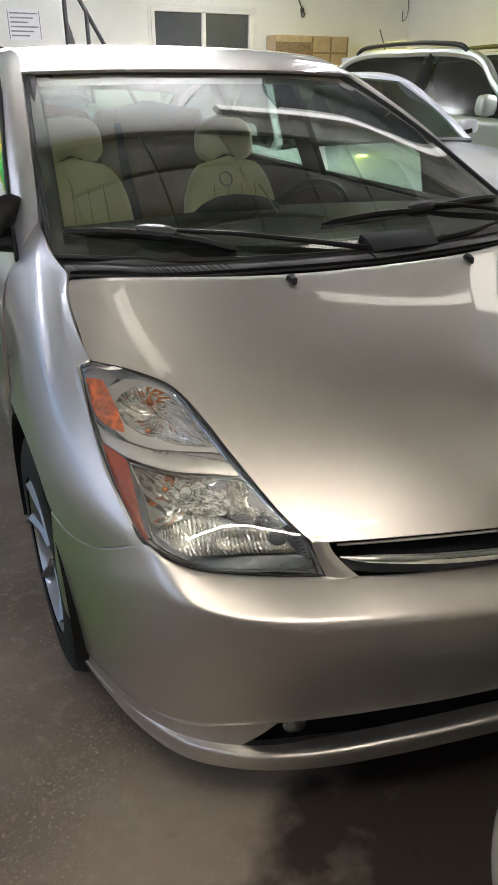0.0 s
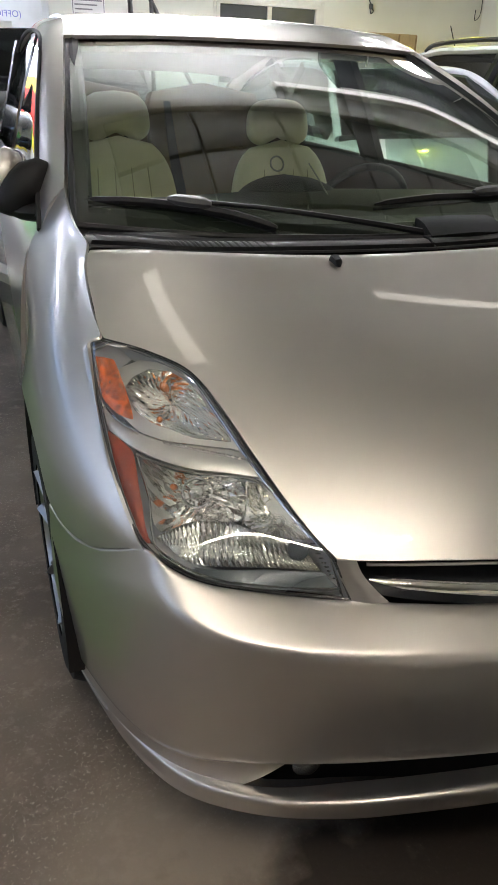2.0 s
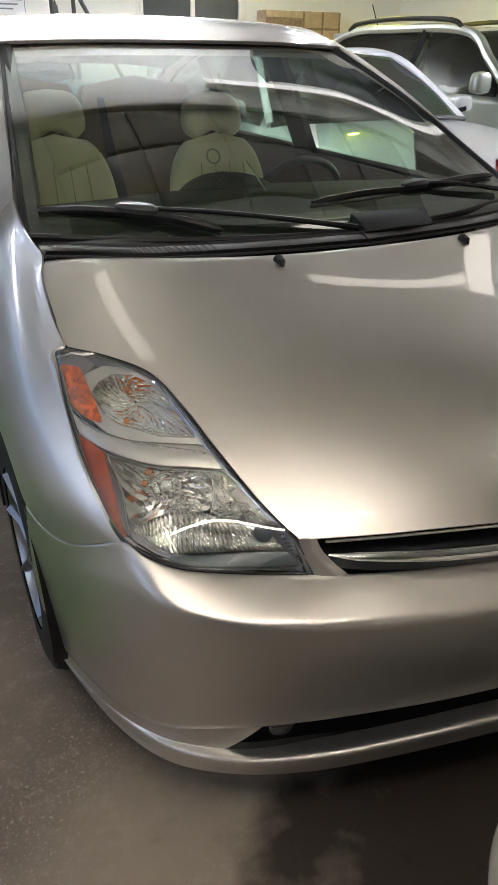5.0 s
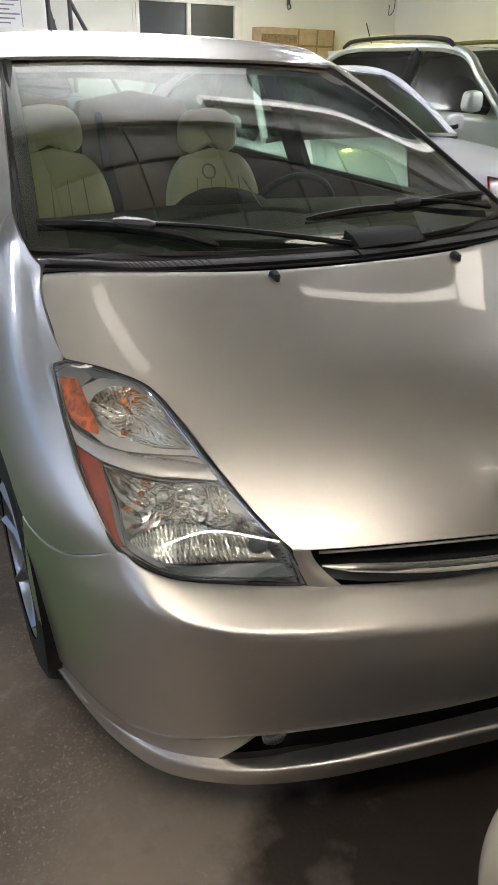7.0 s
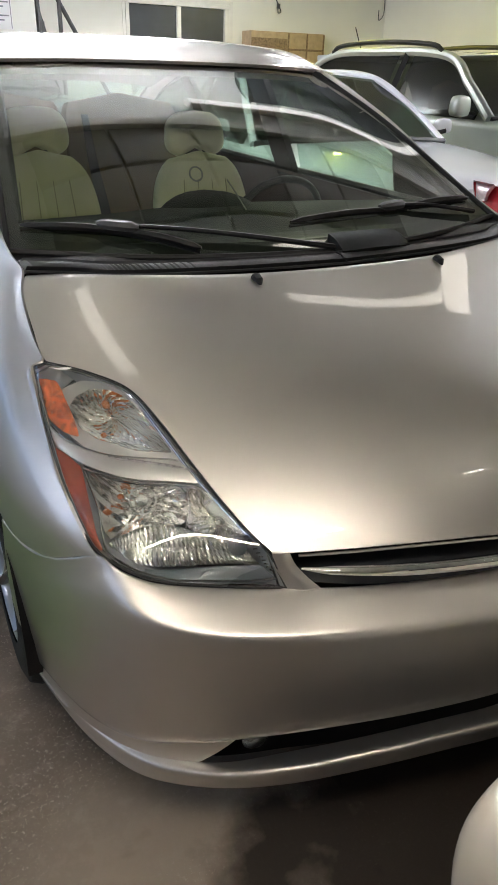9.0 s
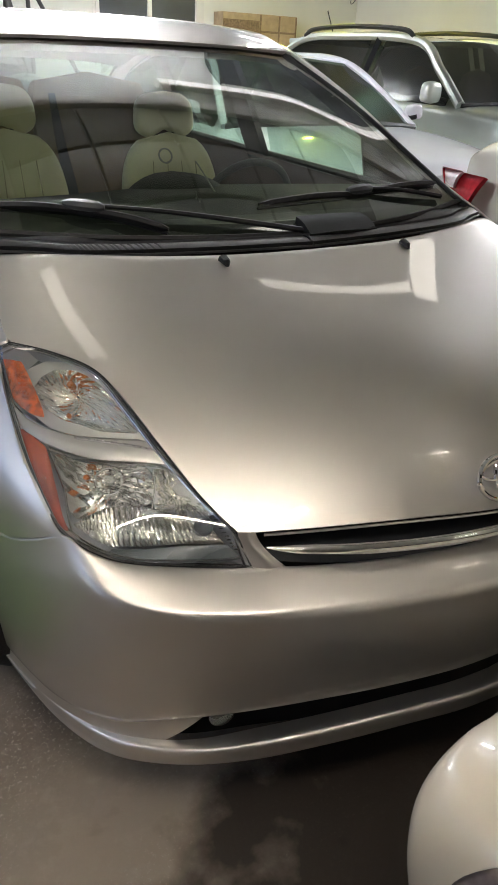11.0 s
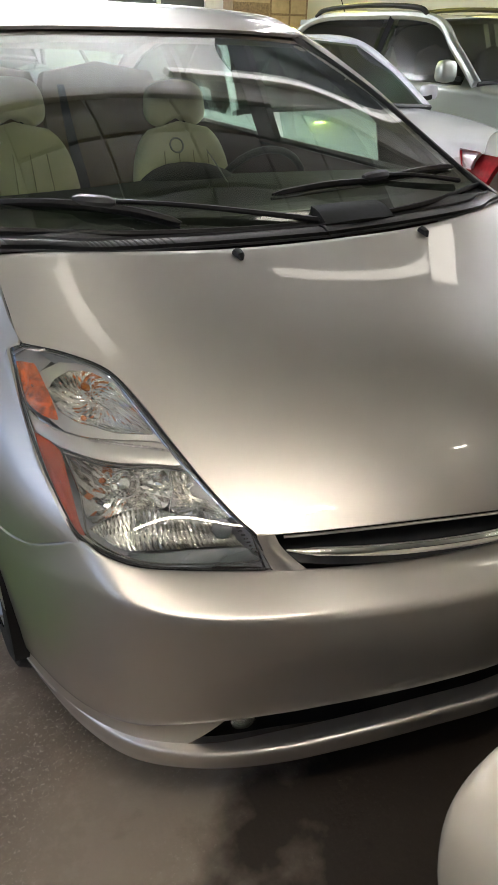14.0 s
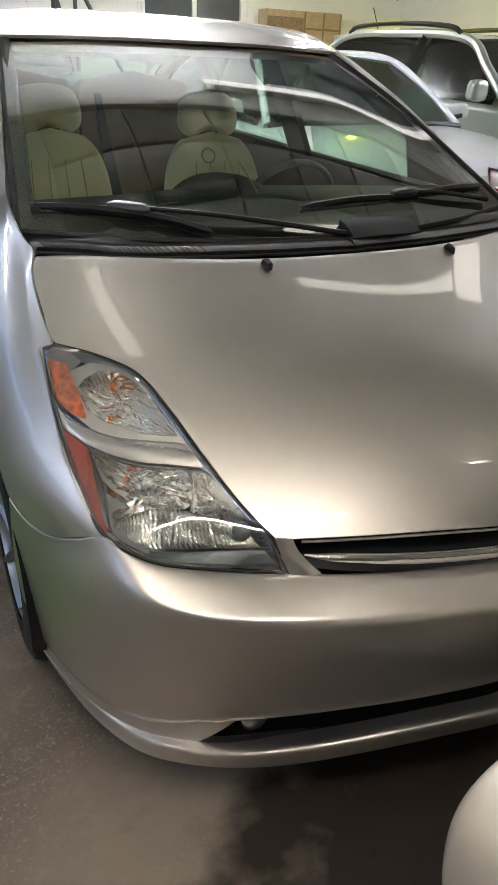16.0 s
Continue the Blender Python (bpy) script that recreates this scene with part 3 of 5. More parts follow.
for k in range(26):
    x = -1.5 + k * 0.16
    part("printed_block", box_bm(x, -0.012, 0.122, x + rng.uniform(0.06, 0.14), 0.0, 0.325), rng.choice((PINK_INK, PINK_INK, PAPER, RED_INK, YELLOW)), bn, smooth=False)
bb = thing("yellow_board", "yellow and green printed board on the far wall", "board", at=(-2.6, YF - 0.02, 1.2))
part("panel", box_bm(-1.5, -0.03, -0.6, 1.5, 0.0, 0.6), YELLOW, bb, smooth=False)
part("stripe", box_bm(-1.4, -0.034, -0.5, 0.2, -0.03, 0.1), GREEN, bb, smooth=False)
part("stripe", box_bm(0.4, -0.034, -0.3, 1.4, -0.03, 0.4), RED_INK, bb, smooth=False)

# ---- the silver hatchback: x across, y back from the nose, z up ----
car = thing("silver_hatchback", "silver metallic hatchback car with cream seats parked on concrete", "car")


def hood_point(u, v):
    """u: 0 at the centre line to 1 at the edge; v: 0 at the front to 1 at the windshield."""
    e = HOOD_EDGE[int(round(v * (len(HOOD_EDGE) - 1)))]
    c = HOOD_MID[int(round(v * (len(HOOD_MID) - 1)))]
    p = 1.5 + 0.9 * v
    w = u ** p
    return np.array([u * e[0], c[1] + (e[1] - c[1]) * w, c[2] + (e[2] - c[2]) * u ** (p + 0.6)])


NV = 61
HOOD_EDGE = spline([(-.501, .252, .657), (-.54, .335, .70), (-.572, .43, .752), (-.597, .52, .80), (-.627, .60, .844), (-.69, .667, .866), (-.752, .722, .876), (-.756, .815, .907), (-.748, .92, .952), (-.727, .988, .988)], NV)
HOOD_MID = spline([(0, .098, .655), (0, .15, .713), (0, .23, .763), (0, .32, .81), (0, .41, .847), (0, .52, .885), (0, .59, .908), (0, .69, .942), (0, .76, .966), (0, .812, .985)], NV)
hood = np.array([[hood_point(u, v) for u in np.linspace(0, 1, 33)] for v in np.linspace(0, 1, NV)])
# one smooth sheet: height as a polynomial of the place
HOOD_C = [0.5479, 1.3331, -2.1457, 1.909, -0.9197, 1.7968, -0.919, 0.2269, -0.411, -0.5829]
hx, hy = hood[:, :, 0] ** 2, hood[:, :, 1]
hood[:, :, 2] = sum(k * b for k, b in zip(HOOD_C, (1, hy, hy ** 2, hy ** 3, hx, hx * hy, hx * hy ** 2, hx ** 2, hx ** 2 * hy, hy ** 4)))
vv = np.linspace(0, 1, NV)
hood[:, :, 2] -= (4.0 * np.maximum(vv - .95, 0) ** 2)[:, None]
hood_full = np.concatenate([hood[:, ::-1], mir(hood)[:, 1:]], 1)
part("hood", grid_bm(hood_full, hem=0.007), SILVER, car)
part("hood_lip", tube_bm(hood_full[0, 3:-3] + np.array([0, .006, -.0115]), .0028, 6), SILVER, car)

# front bumper: rails from the centre line round the corner to the wheel arch
# plan line of the bumper's outermost skin, centre to wheel arch, and the heights of its features
B_PLAN = np.array([(-0.0014, 0.0141), (-0.1027, 0.0222), (-0.2041, 0.0445), (-0.3049, 0.0697), (-0.4058, 0.1010), (-0.5000, 0.1364), (-0.6085, 0.1871), (-0.7004, 0.2433), (-0.7532, 0.2926), (-0.7941, 0.3542), (-0.8277, 0.4253), (-0.8526, 0.4991), (-0.8739, 0.5748), (-0.8890, 0.6360)])
B_TOP = [(0, .088, .603), (-.1, .095, .601), (-.2, .115, .599), (-.3, .141, .598), (-.4, .176, .597), (-.493, .226, .589), (-.60, .275, .593), (-.69, .317, .606), (-.735, .350, .620), (-.766, .387, .637), (-.80, .432, .613), (-.838, .497, .583), (-.868, .565, .578), (-.888, .632, .598)]
B_RIDGE = [0.562, 0.561, 0.559, 0.557, 0.555, 0.552, 0.55, 0.556, 0.575, 0.608, 0.589, 0.561, 0.557, 0.573]
B_CREASE = [0.358, 0.353, 0.345, 0.339, 0.332, 0.319, 0.301, 0.287, 0.276, 0.267, 0.261, 0.259, 0.261, 0.265]
B_LIP = [0.307, 0.305, 0.3, 0.291, 0.277, 0.26, 0.235, 0.222, 0.216, 0.212, 0.21, 0.211, 0.215, 0.22]
B_BOT = [0.253, 0.251, 0.246, 0.236, 0.222, 0.205, 0.189, 0.182, 0.178, 0.175, 0.174, 0.175, 0.177, 0.18]
B_OUT = np.gradient(B_PLAN, axis=0)[:, ::-1] * (1, -1)
B_OUT = B_OUT / np.linalg.norm(B_OUT, axis=1, keepdims=True)
B_OUT[B_OUT[:, 1] > 0] *= -1


def skin(zs, out):
    """A rail along the bumper: heights zs, moved outwards from the plan line by out."""
    o = np.broadcast_to(np.asarray(out, float), (14,))
    return [(p[0] + n[0] * d, p[1] + n[1] * d, z) for p, n, d, z in zip(B_PLAN, B_OUT, o, zs)]


def between(z0, z1, w):
    return [a * (1 - w) + b * w for a, b in zip(z0, z1)]


B_IN = [0] * 7 + [.004, .010, .022, .014, .008, .004, .002]
R_RIDGE = skin(B_RIDGE, [-d for d in B_IN])
R_FACE = [skin(between(B_RIDGE, B_CREASE, w), [k * (1 - w) ** 2 * -1 - c for k in B_IN]) for w, c in ((.14, -.004), (.35, -.006), (.6, -.004), (.85, .003))]
R_RIDGE = [p if i < 9 else tuple(np.array(B_TOP[i]) * (1 - h) + np.array(R_FACE[0][i]) * h) for i, p in enumerate(R_RIDGE) for h in (.62,)]
R_SHELF = [tuple(np.array(t) * .24 + np.array(r) * .76 + (0, 0, .006)) if i < 8 else tuple(np.array(t) * .55 + np.array(r) * .45 + (0, 0, .004 if i == 8 else 0)) for i, (t, r) in enumerate(zip(B_TOP, R_RIDGE))]
R_CREASE = skin(B_CREASE, [-.010] * 9 + [-.009, -.008, -.008, -.008, -.008])
B_TUCK = [.045] * 5 + [.04, .022, .013, .009, .006, .005, .005, .005, .005]
R_LOW = skin([z - d for z, d in zip(B_CREASE, [.004] * 5 + [.008, .020, .024, .022, .02, .018, .016, .014, .012])], [-.010 - d for d in B_TUCK])
R_LIP_IN = skin([z - d for z, d in zip(B_LIP, [.022] * 6 + [.004, -.004, -.006, -.006, -.004, 0, 0, 0])], [-.036] * 6 + [-.018, -.018, -.018, -.017, -.016, -.015, -.015, -.015])
R_LIP = skin(B_LIP, [.016] * 6 + [.011, .0, -.008, -.013, -.015, -.015, -.016, -.016])
R_LIP_LOW = skin(between(B_LIP, B_BOT, .6), [.017] * 6 + [.013, .003, -.005, -.012, -.015, -.017, -.018, -.019])
R_BOT = skin(B_BOT, [.006] * 6 + [.003, -.002, -.006, -.012, -.017, -.021, -.024, -.026])
R_UNDER = skin([z - .012 for z in B_BOT], -.05)


def blur_rows(g, sigma):
    """Smooths every row of a grid along its length and keeps its ends."""
    n = int(sigma * 3)
    k = np.exp(-0.5 * (np.arange(-n, n + 1) / sigma) ** 2)
    k /= k.sum()
    ext = np.concatenate([2 * g[:, :1] - g[:, n:0:-1], g, 2 * g[:, -1:] - g[:, -2:-n - 2:-1]], 1)
    return sum(w * ext[:, i:i + g.shape[1]] for i, w in enumerate(k))


def both(g):
    """Left half grid (nv, nu) widened to the whole width."""
    g = np.asarray(g)
    return np.concatenate([g[:, ::-1], mir(g)[:, 1:]], 1)


hem_top = [(x, y + .012, z - .016) if i < 9 else (x + .014, y + .006, z + .002) for i, (x, y, z) in enumerate(B_TOP)]
bg = loft([hem_top, B_TOP, R_SHELF, R_RIDGE, *R_FACE, R_CREASE, R_LOW], 157, 81)
bg[10:] = blur_rows(bg[10:], 4.0)
ease = np.clip((np.arange(157) - 92) / 14, 0, 1)[None, :, None] * np.clip((np.arange(81) - 10) / 6, 0, 1)[:, None, None]
bg = bg + (blur_rows(bg.transpose(1, 0, 2), 4.0).transpose(1, 0, 2) - bg) * ease
bm = grid_bm(both(bg), hem=0.006, flip=True)
lip = loft([R_LIP_IN, R_LIP, R_LIP_LOW, R_BOT, R_UNDER], 157, 29)
grid_bm(both(blur_rows(lip, 3.0)), bm=bm, hem=0.004, flip=True)
low_e, lip_e = blur_rows(bg[-1:], 0.1)[0], blur_rows(lip, 3.0)[0]
i0 = int(156 * 5.75 / 13)
for sg in (1, -1):
    tuck = []
    for i in range(i0, 157):
        w = min(1.0, (i - i0) / 9.0)
        tuck.append([low_e[i] * (1 - v) + lip_e[i] * v if w >= 1 else low_e[i] * (1 - v) + (low_e[i] * (1 - w) + lip_e[i] * w) * v for v in np.linspace(0, 1, 5)])
    grid_bm(np.array(tuck) * (sg, 1, 1), bm=bm, flip=sg < 0)
part("front_bumper", bm, SILVER, car)
bm = grid_bm(both(loft([[(p[0] * 0.97, p[1] + 0.03, p[2] + .02) for p in R_LOW[:9]], [(p[0] * 0.95, p[1] + 0.09, 0.27) for p in R_LOW[:9]], [(p[0] * 0.97, p[1] + 0.03, 0.19) for p in R_LOW[:9]]], 41, 9)), flip=True)
part("lower_intake", bm, BLACK_PLASTIC, car)

for sg in (1, -1):
    left = [(-.500, .2485, .6535), (-.499, .244, .632), (-.489, .233, .61), (-.479, .2215, .586)]
    right = [(-.470, .242, .652), (-.462, .232, .63), (-.446, .214, .609), (-.428, .197, .592)]
    mid = [tuple((np.array(p) + np.array(q)) / 2 + (0, -.005, .002)) for p, q in zip(left, right)]
    part("bumper_corner", grid_bm(loft([left, mid, right], 15, 11) * (sg, 1, 1), flip=sg < 0, hem=0.012), SILVER, car)

# slot grille between hood and bumper
top = [(0, .13, .66), (-.2, .165, .66), (-.36, .225, .66), (-.46, .27, .655)]
back = [(0, .19, .63), (-.2, .22, .63), (-.36, .28, .63), (-.46, .30, .63)]
low = [(0, .09, .585), (-.2, .128, .585), (-.36, .185, .587), (-.47, .25, .587)]
part("upper_grille", grid_bm(both(loft([top, back, low], 41, 13)), flip=True), GRILLE, car)
bar = spline([(-.466, .207, .640), (-.42, .182, .639), (-.3, .132, .637), (-.15, .09, .636), (0, .066, .636)], 33)
bar = np.vstack([bar, mir(bar)[::-1][1:]])
rad = np.interp(np.abs(bar[:, 0]), [0, .3, .42, .466], [.0125, .012, .009, .002])
part("chrome_strip", tube_bm(bar, rad, 10, squash=0.8), CHROME, car, "bright chrome grille strip")


def side_parts(sx):
    """Fender, door panels, pillar and glass of one side; sx is -1 or 1."""
    s = np.array([-sx, 1, 1])
    flip = sx < 0
    f0 = [(-.768, .388, .637), (-.783, .445, .674), (-.792, .528, .73), (-.791, .63, .796), (-.786, .70, .845), (-.784, .728, .8645), (-.772, .731, .870), (-.760, .7275, .876), (-.759, .748, .884), (-.7605, .815, .908), (-.7525, .92, .953), (-.7345, .988, .987), (-.739, 1.024, .997), (-.7455, 1.08, 1.010), (-.7465, 1.14, 1.028), (-.744, 1.20, 1.048), (-.738, 1.260, 1.065)]
    f1 = [(-.787, .415, .626), (-.818, .48, .66), (-.833, .56, .70), (-.840, .66, .76), (-.840, .75, .81), (-.832, .84, .85), (-.822, .93, .885), (-.808, 1.02, .92), (-.797, 1.12, .945), (-.793, 1.22, .975), (-.791, 1.272, .985)]
    f2 = [(-.813, .452, .606), (-.847, .525, .63), (-.868, .60, .66), (-.879, .70, .705), (-.881, .79, .74), (-.877, .87, .77), (-.870, .95, .79), (-.861, 1.04, .81), (-.85, 1.14, .83), (-.846, 1.25, .85), (-.845, 1.31, .86)]
    f3 = [(-.838, .497, .585), (-.868, .565, .580), (-.889, .634, .60), (-.894, .715, .66), (-.897, .82, .69), (-.898, .92, .695), (-.896, 1.02, .685), (-.892, 1.12, .645), (-.886, 1.2, .585), (-.882, 1.25, .50), (-.878, 1.30, .42)]
    fs = [(-.7695, .389, .6355), (-.785, .446, .672), (-.7945, .529, .727), (-.7945, .631, .7925), (-.791, .70, .838), (-.789, .745, .857), (-.783, .81, .884), (-.774, .875, .911), (-.761, .94, .943), (-.748, .998, .972), (-.748, 1.035, .985), (-.7525, 1.08, .998), (-.754, 1.14, 1.016), (-.7515, 1.2, 1.037), (-.746, 1.262, 1.055)]
    fg = loft([fs, f1, f2, f3], 121, 30, even)
    vw = np.clip((1 - np.linspace(0, 1, 30)) / .2, 0, 1)
    fg = fg + (blur_rows(fg, 8.0) - fg) * np.clip(vw, .35, 1)[:, None, None]
    fg = fg + (blur_rows(fg.transpose(1, 0, 2), 2.0).transpose(1, 0, 2) - fg) * vw[:, None, None]
    fg = np.concatenate([even(f0, 121)[None], fg], 0)
    part("fender", grid_bm(fg * s, flip=not flip, hem=0.006), SILVER, car)
    # doors and rear quarter: belt line, shoulder, mid and sill, running back
    ys = [1.31, 1.6, 2.0, 2.38, 2.8, 3.2, 3.6, 4.0, 4.3]
    belt = [(-.79, y, .975 + .03 * (y - 1.3) / 3) for y in ys]
    sh = [(-.845, y, .87) for y in ys]
    md = [(-.878 + .01 * max(0, y - 3.8), y, .62) for y in ys]
    lo = [(-.872, y, .36) for y in ys]
    si = [(-.82, y, .2) for y in ys]
    for rails in (belt, sh, md, lo, si):
        rails[-1] = (rails[-1][0] * 0.88, 4.36, rails[-1][2])
    g = loft([belt, sh, md, lo, si], 61, 25)
    for a, b, nm in ((0, 22, "front_door"), (22, 40, "rear_door"), (40, 61, "rear_quarter")):
        part(nm, grid_bm(g[:, a:b + 1] * s, flip=not flip, hem=0.012), SILVER, car)
        inner = g[:, a:b + 1] * np.array([0.93, 1, 1])
        part("door_trim", grid_bm(inner * s, flip=flip), TRIM_BROWN, car)
    # sill behind the front wheel
    part("sill", grid_bm(loft([[(-.878, 1.30, .42), (-.872, 2.2, .36)], [(-.86, 1.30, .3), (-.86, 2.2, .28)], [(-.82, 1.32, .19), (-.82, 2.2, .19)]], 9, 9) * s, flip=not flip), SILVER, car)
    # pillars and roof rail
    outer = [(-.798, 1.262, .970), (-.777, 1.42, 1.075), (-.735, 1.68, 1.22), (-.685, 1.96, 1.355), (-.66, 2.2, 1.41), (-.645, 2.7, 1.435), (-.64, 3.2, 1.40), (-.64, 3.7, 1.29), (-.66, 4.2, 1.08)]
    inner = [(-.739, 1.254, 1.063), (-.713, 1.385, 1.138), (-.672, 1.64, 1.268), (-.617, 1.97, 1.397), (-.585, 2.2, 1.455), (-.57, 2.7, 1.475), (-.56, 3.2, 1.44), (-.56, 3.7, 1.33), (-.58, 4.2, 1.12)]
    crest = [((a[0] + b[0]) / 2 - 0.007, (a[1] + b[1]) / 2, (a[2] + b[2]) / 2 + 0.006) for a, b in zip(outer, inner)]
    part("roof_rail", grid_bm(loft([inner, crest, outer], 61, 13) * s, flip=not flip, hem=0.03), SILVER, car)
    for y0, y1, w in ((2.42, 2.58, 0.16), (3.22, 3.42, 0.12)):
        p = spline([(-.775, y0, .96), (-.712, (y0 + y1) / 2, 1.2), (-.642, y1, 1.42)], 9)
        b = bmesh.new()
        for q, dy in ((p, 0),):
            grid_bm(np.stack([p + (0, -w / 2, 0), p + (.03, -w / 2, 0), p + (.03, w / 2, 0), p + (0, w / 2, 0), p + (0, -w / 2, 0)]) * s, bm=b)
        part("door_pillar", b, BLACK_PLASTIC, car)
    # side windows
    tops = np.array(outer)
    for a, b, nm in ((1.34, 2.36, "side_window"), (2.48, 3.24, "side_window"), (3.4, 4.05, "quarter_window")):
        yy = np.linspace(a, b, 15)
        up = np.stack([np.interp(yy, tops[:, 1], tops[:, i]) for i in range(3)], 1) + (0.012, 0, 0)
        dn = np.stack([np.full(15, -.785), yy, np.full(15, .985)], 1)
        up[:, 2] = np.maximum(up[:, 2], dn[:, 2] + 0.004)
        gg = np.stack([dn * (1 - w) + up * w - np.array([.01 * math.sin(math.pi * w), 0, 0]) for w in np.linspace(0, 1, 7)])
        ob = part(nm, grid_bm(gg * s, flip=flip), SIDE_GLASS, car, "tinted green car side glass")
        ob.visible_shadow = False
    # black corner piece behind the pillar and dark belt trim inside the glass
    part("window_corner", grid_bm(np.array([[(-.788, 1.30, .985), (-.788, 1.50, .985), (-.788, 1.66, .986)], [(-.775, 1.36, 1.03), (-.768, 1.52, 1.06), (-.764, 1.66, 1.09)], [(-.752, 1.50, 1.10), (-.748, 1.60, 1.15), (-.742, 1.66, 1.19)]]) * s, flip=flip, hem=0.006), SEAL, car)
    part("belt_trim", tube_bm(np.array([(-.772, 1.40, .985), (-.772, 2.3, .990), (-.772, 3.3, .998), (-.74, 4.1, 1.01)]) * s, 0.014, 6), SEAL, car)
    # door seals round the windows
    part("window_seal", tube_bm(np.array([(p[0] - .004, p[1], p[2] - .004) for p in spline(outer, 50)]) * s, 0.007, 6), SEAL, car)
    part("window_seal", tube_bm(np.array([(-.797, 1.32, .985), (-.80, 2.3, .987), (-.80, 3.3, .995), (-.76, 4.1, 1.01)]) * s, 0.008, 6), SEAL, car)
    if sx > 0:
        return
    # door mirror: painted cap, black housing and foot
    def blob(c, size, lean, n=13, m=22):
        rings = []
        for v in np.linspace(-1, 1, n):
            k = math.sqrt(max(1 - abs(v) ** 2.4, 0.002))
            rings.append([(c[0] + size[0] * k * math.cos(a) + lean * v, c[1] + size[1] * k * math.sin(a), c[2] + size[2] * v) for a in np.linspace(0, 2 * math.pi, m, endpoint=False)])
        return np.array(rings)
    mirror_ob = part("door_mirror", grid_bm(blob((-.864, 1.43, 1.064), (.052, .05, .070), .014) * s, closed=True, flip=flip), SILVER, car)
    part("mirror_housing", grid_bm(blob((-.818, 1.395, 1.044), (.062, .046, .068), .036) * s, closed=True, flip=flip), BLACK_PLASTIC, mirror_ob, "black mirror housing")
    part("mirror_glass", grid_bm(blob((-.852, 1.475, 1.068), (.05, .012, .060), .014) * s, closed=True, flip=flip), CHROME, mirror_ob, "mirror glass")
    foot = tube_bm(spline(np.array([(-.775, 1.36, .990), (-.80, 1.37, .990), (-.83, 1.39, .993), (-.85, 1.41, 1.005)]) * s, 9), [.034, .034, .034, .034, .034, .034, .034, .034, .034], 10, squash=0.7)
    part("mirror_foot", foot, BLACK_PLASTIC, mirror_ob, "black plastic mirror foot")

side_parts(-1)
side_parts(1)

# roof
r0 = [(-.617, 1.975, 1.397), (-.33, 1.915, 1.406), (0, 1.90, 1.408), (.33, 1.915, 1.406), (.617, 1.975, 1.397)]
r1 = [(-.588, 2.2, 1.46), (-.33, 2.15, 1.473), (0, 2.14, 1.477), (.33, 2.15, 1.473), (.588, 2.2, 1.46)]
r2 = [(-.575, 2.6, 1.478), (-.33, 2.6, 1.492), (0, 2.6, 1.496), (.33, 2.6, 1.492), (.575, 2.6, 1.478)]
r3 = [(-.56, 3.2, 1.445), (-.33, 3.2, 1.462), (0, 3.2, 1.466), (.33, 3.2, 1.462), (.56, 3.2, 1.445)]
r4 = [(-.56, 3.7, 1.335), (-.33, 3.7, 1.355), (0, 3.7, 1.36), (.33, 3.7, 1.355), (.56, 3.7, 1.335)]
part("roof", grid_bm(loft([r0, r1, r2, r3, r4], 41, 41), hem=0.01), SILVER, car)
part("headliner", grid_bm(loft([r0, r1, r2, r3, r4], 21, 21) + (0, 0, -0.045), flip=True), HEADLINER, car)
r5 = [(-.57, 4.25, 1.11), (0, 4.3, 1.12), (.57, 4.25, 1.11)]
ob = part("rear_window", grid_bm(loft([[r4[0], r4[2], r4[4]], r5], 21, 9)), SIDE_GLASS, car, "sloping rear window glass")
ob.visible_shadow = False
g = loft([r5, [(-.76, 4.36, .95), (0, 4.42, .96), (.76, 4.36, .95)], [(-.77, 4.4, .5), (0, 4.45, .5), (.77, 4.4, .5)], [(-.74, 4.32, .2), (0, 4.36, .2), (.74, 4.32, .2)]], 21, 15)
part("tailgate", grid_bm(g), SILVER, car)

# windshield and cowl
w_top = [(-.605, 1.985, 1.385), (-.33, 1.925, 1.395), (0, 1.91, 1.397), (.33, 1.925, 1.395), (.605, 1.985, 1.385)]
w_mid = [(-.668, 1.60, 1.235), (-.37, 1.50, 1.235), (0, 1.46, 1.237), (.37, 1.50, 1.235), (.668, 1.60, 1.235)]
w_low = [(-.742, 1.105, 1.003), (-.41, .985, .989), (0, .93, .984), (.41, .985, .989), (.742, 1.105, 1.003)]
ws = loft([w_low, w_mid, w_top], 41, 31)
ob = part("windshield", grid_bm(ws), WINDSHIELD, car, "clear greenish windshield glass with soft reflections")
ob.visible_shadow = False
# black printed border of the glass, under its edge
wb = loft([w_low, w_mid, w_top], 161, 61) - np.array([0, .0015, .004])
part("windshield_border", grid_bm(wb[:, :5]), SEAL, car, "black printed glass border")
part("windshield_border", grid_bm(wb[:, -5:]), SEAL, car, "black printed glass border")
part("windshield_border", grid_bm(wb[:4, 4:-4]), SEAL, car, "black printed glass border")
# rubber round the glass
edge = np.concatenate([ws[::-1, 0], ws[0], ws[:, -1]])
part("windshield_seal", tube_bm(edge, 0.008, 6), SEAL, car)
c0 = [(-.731, .995, .984), (-.64, .951, .984), (-.53, .894, .982), (-.27, .846, .981), (0, .824, .980)]
c1 = [(-.735, 1.03, .990), (-.64, .998, .990), (-.53, .938, .989), (-.27, .894, .988), (0, .874, .987)]
c2 = [(-.740, 1.07, .992), (-.64, 1.035, .982), (-.53, .975, .978), (-.27, .918, .975), (0, .896, .974)]
c3 = [(-.743, 1.11, 1.000), (-.64, 1.075, .992), (-.53, 1.025, .985), (-.27, .952, .980), (0, .932, .978)]
part("cowl", grid_bm(both(loft([c0, c1, c2, c3], 41, 17)), hem=0.01), BLACK_PLASTIC, car, "black plastic cowl under the windshield")


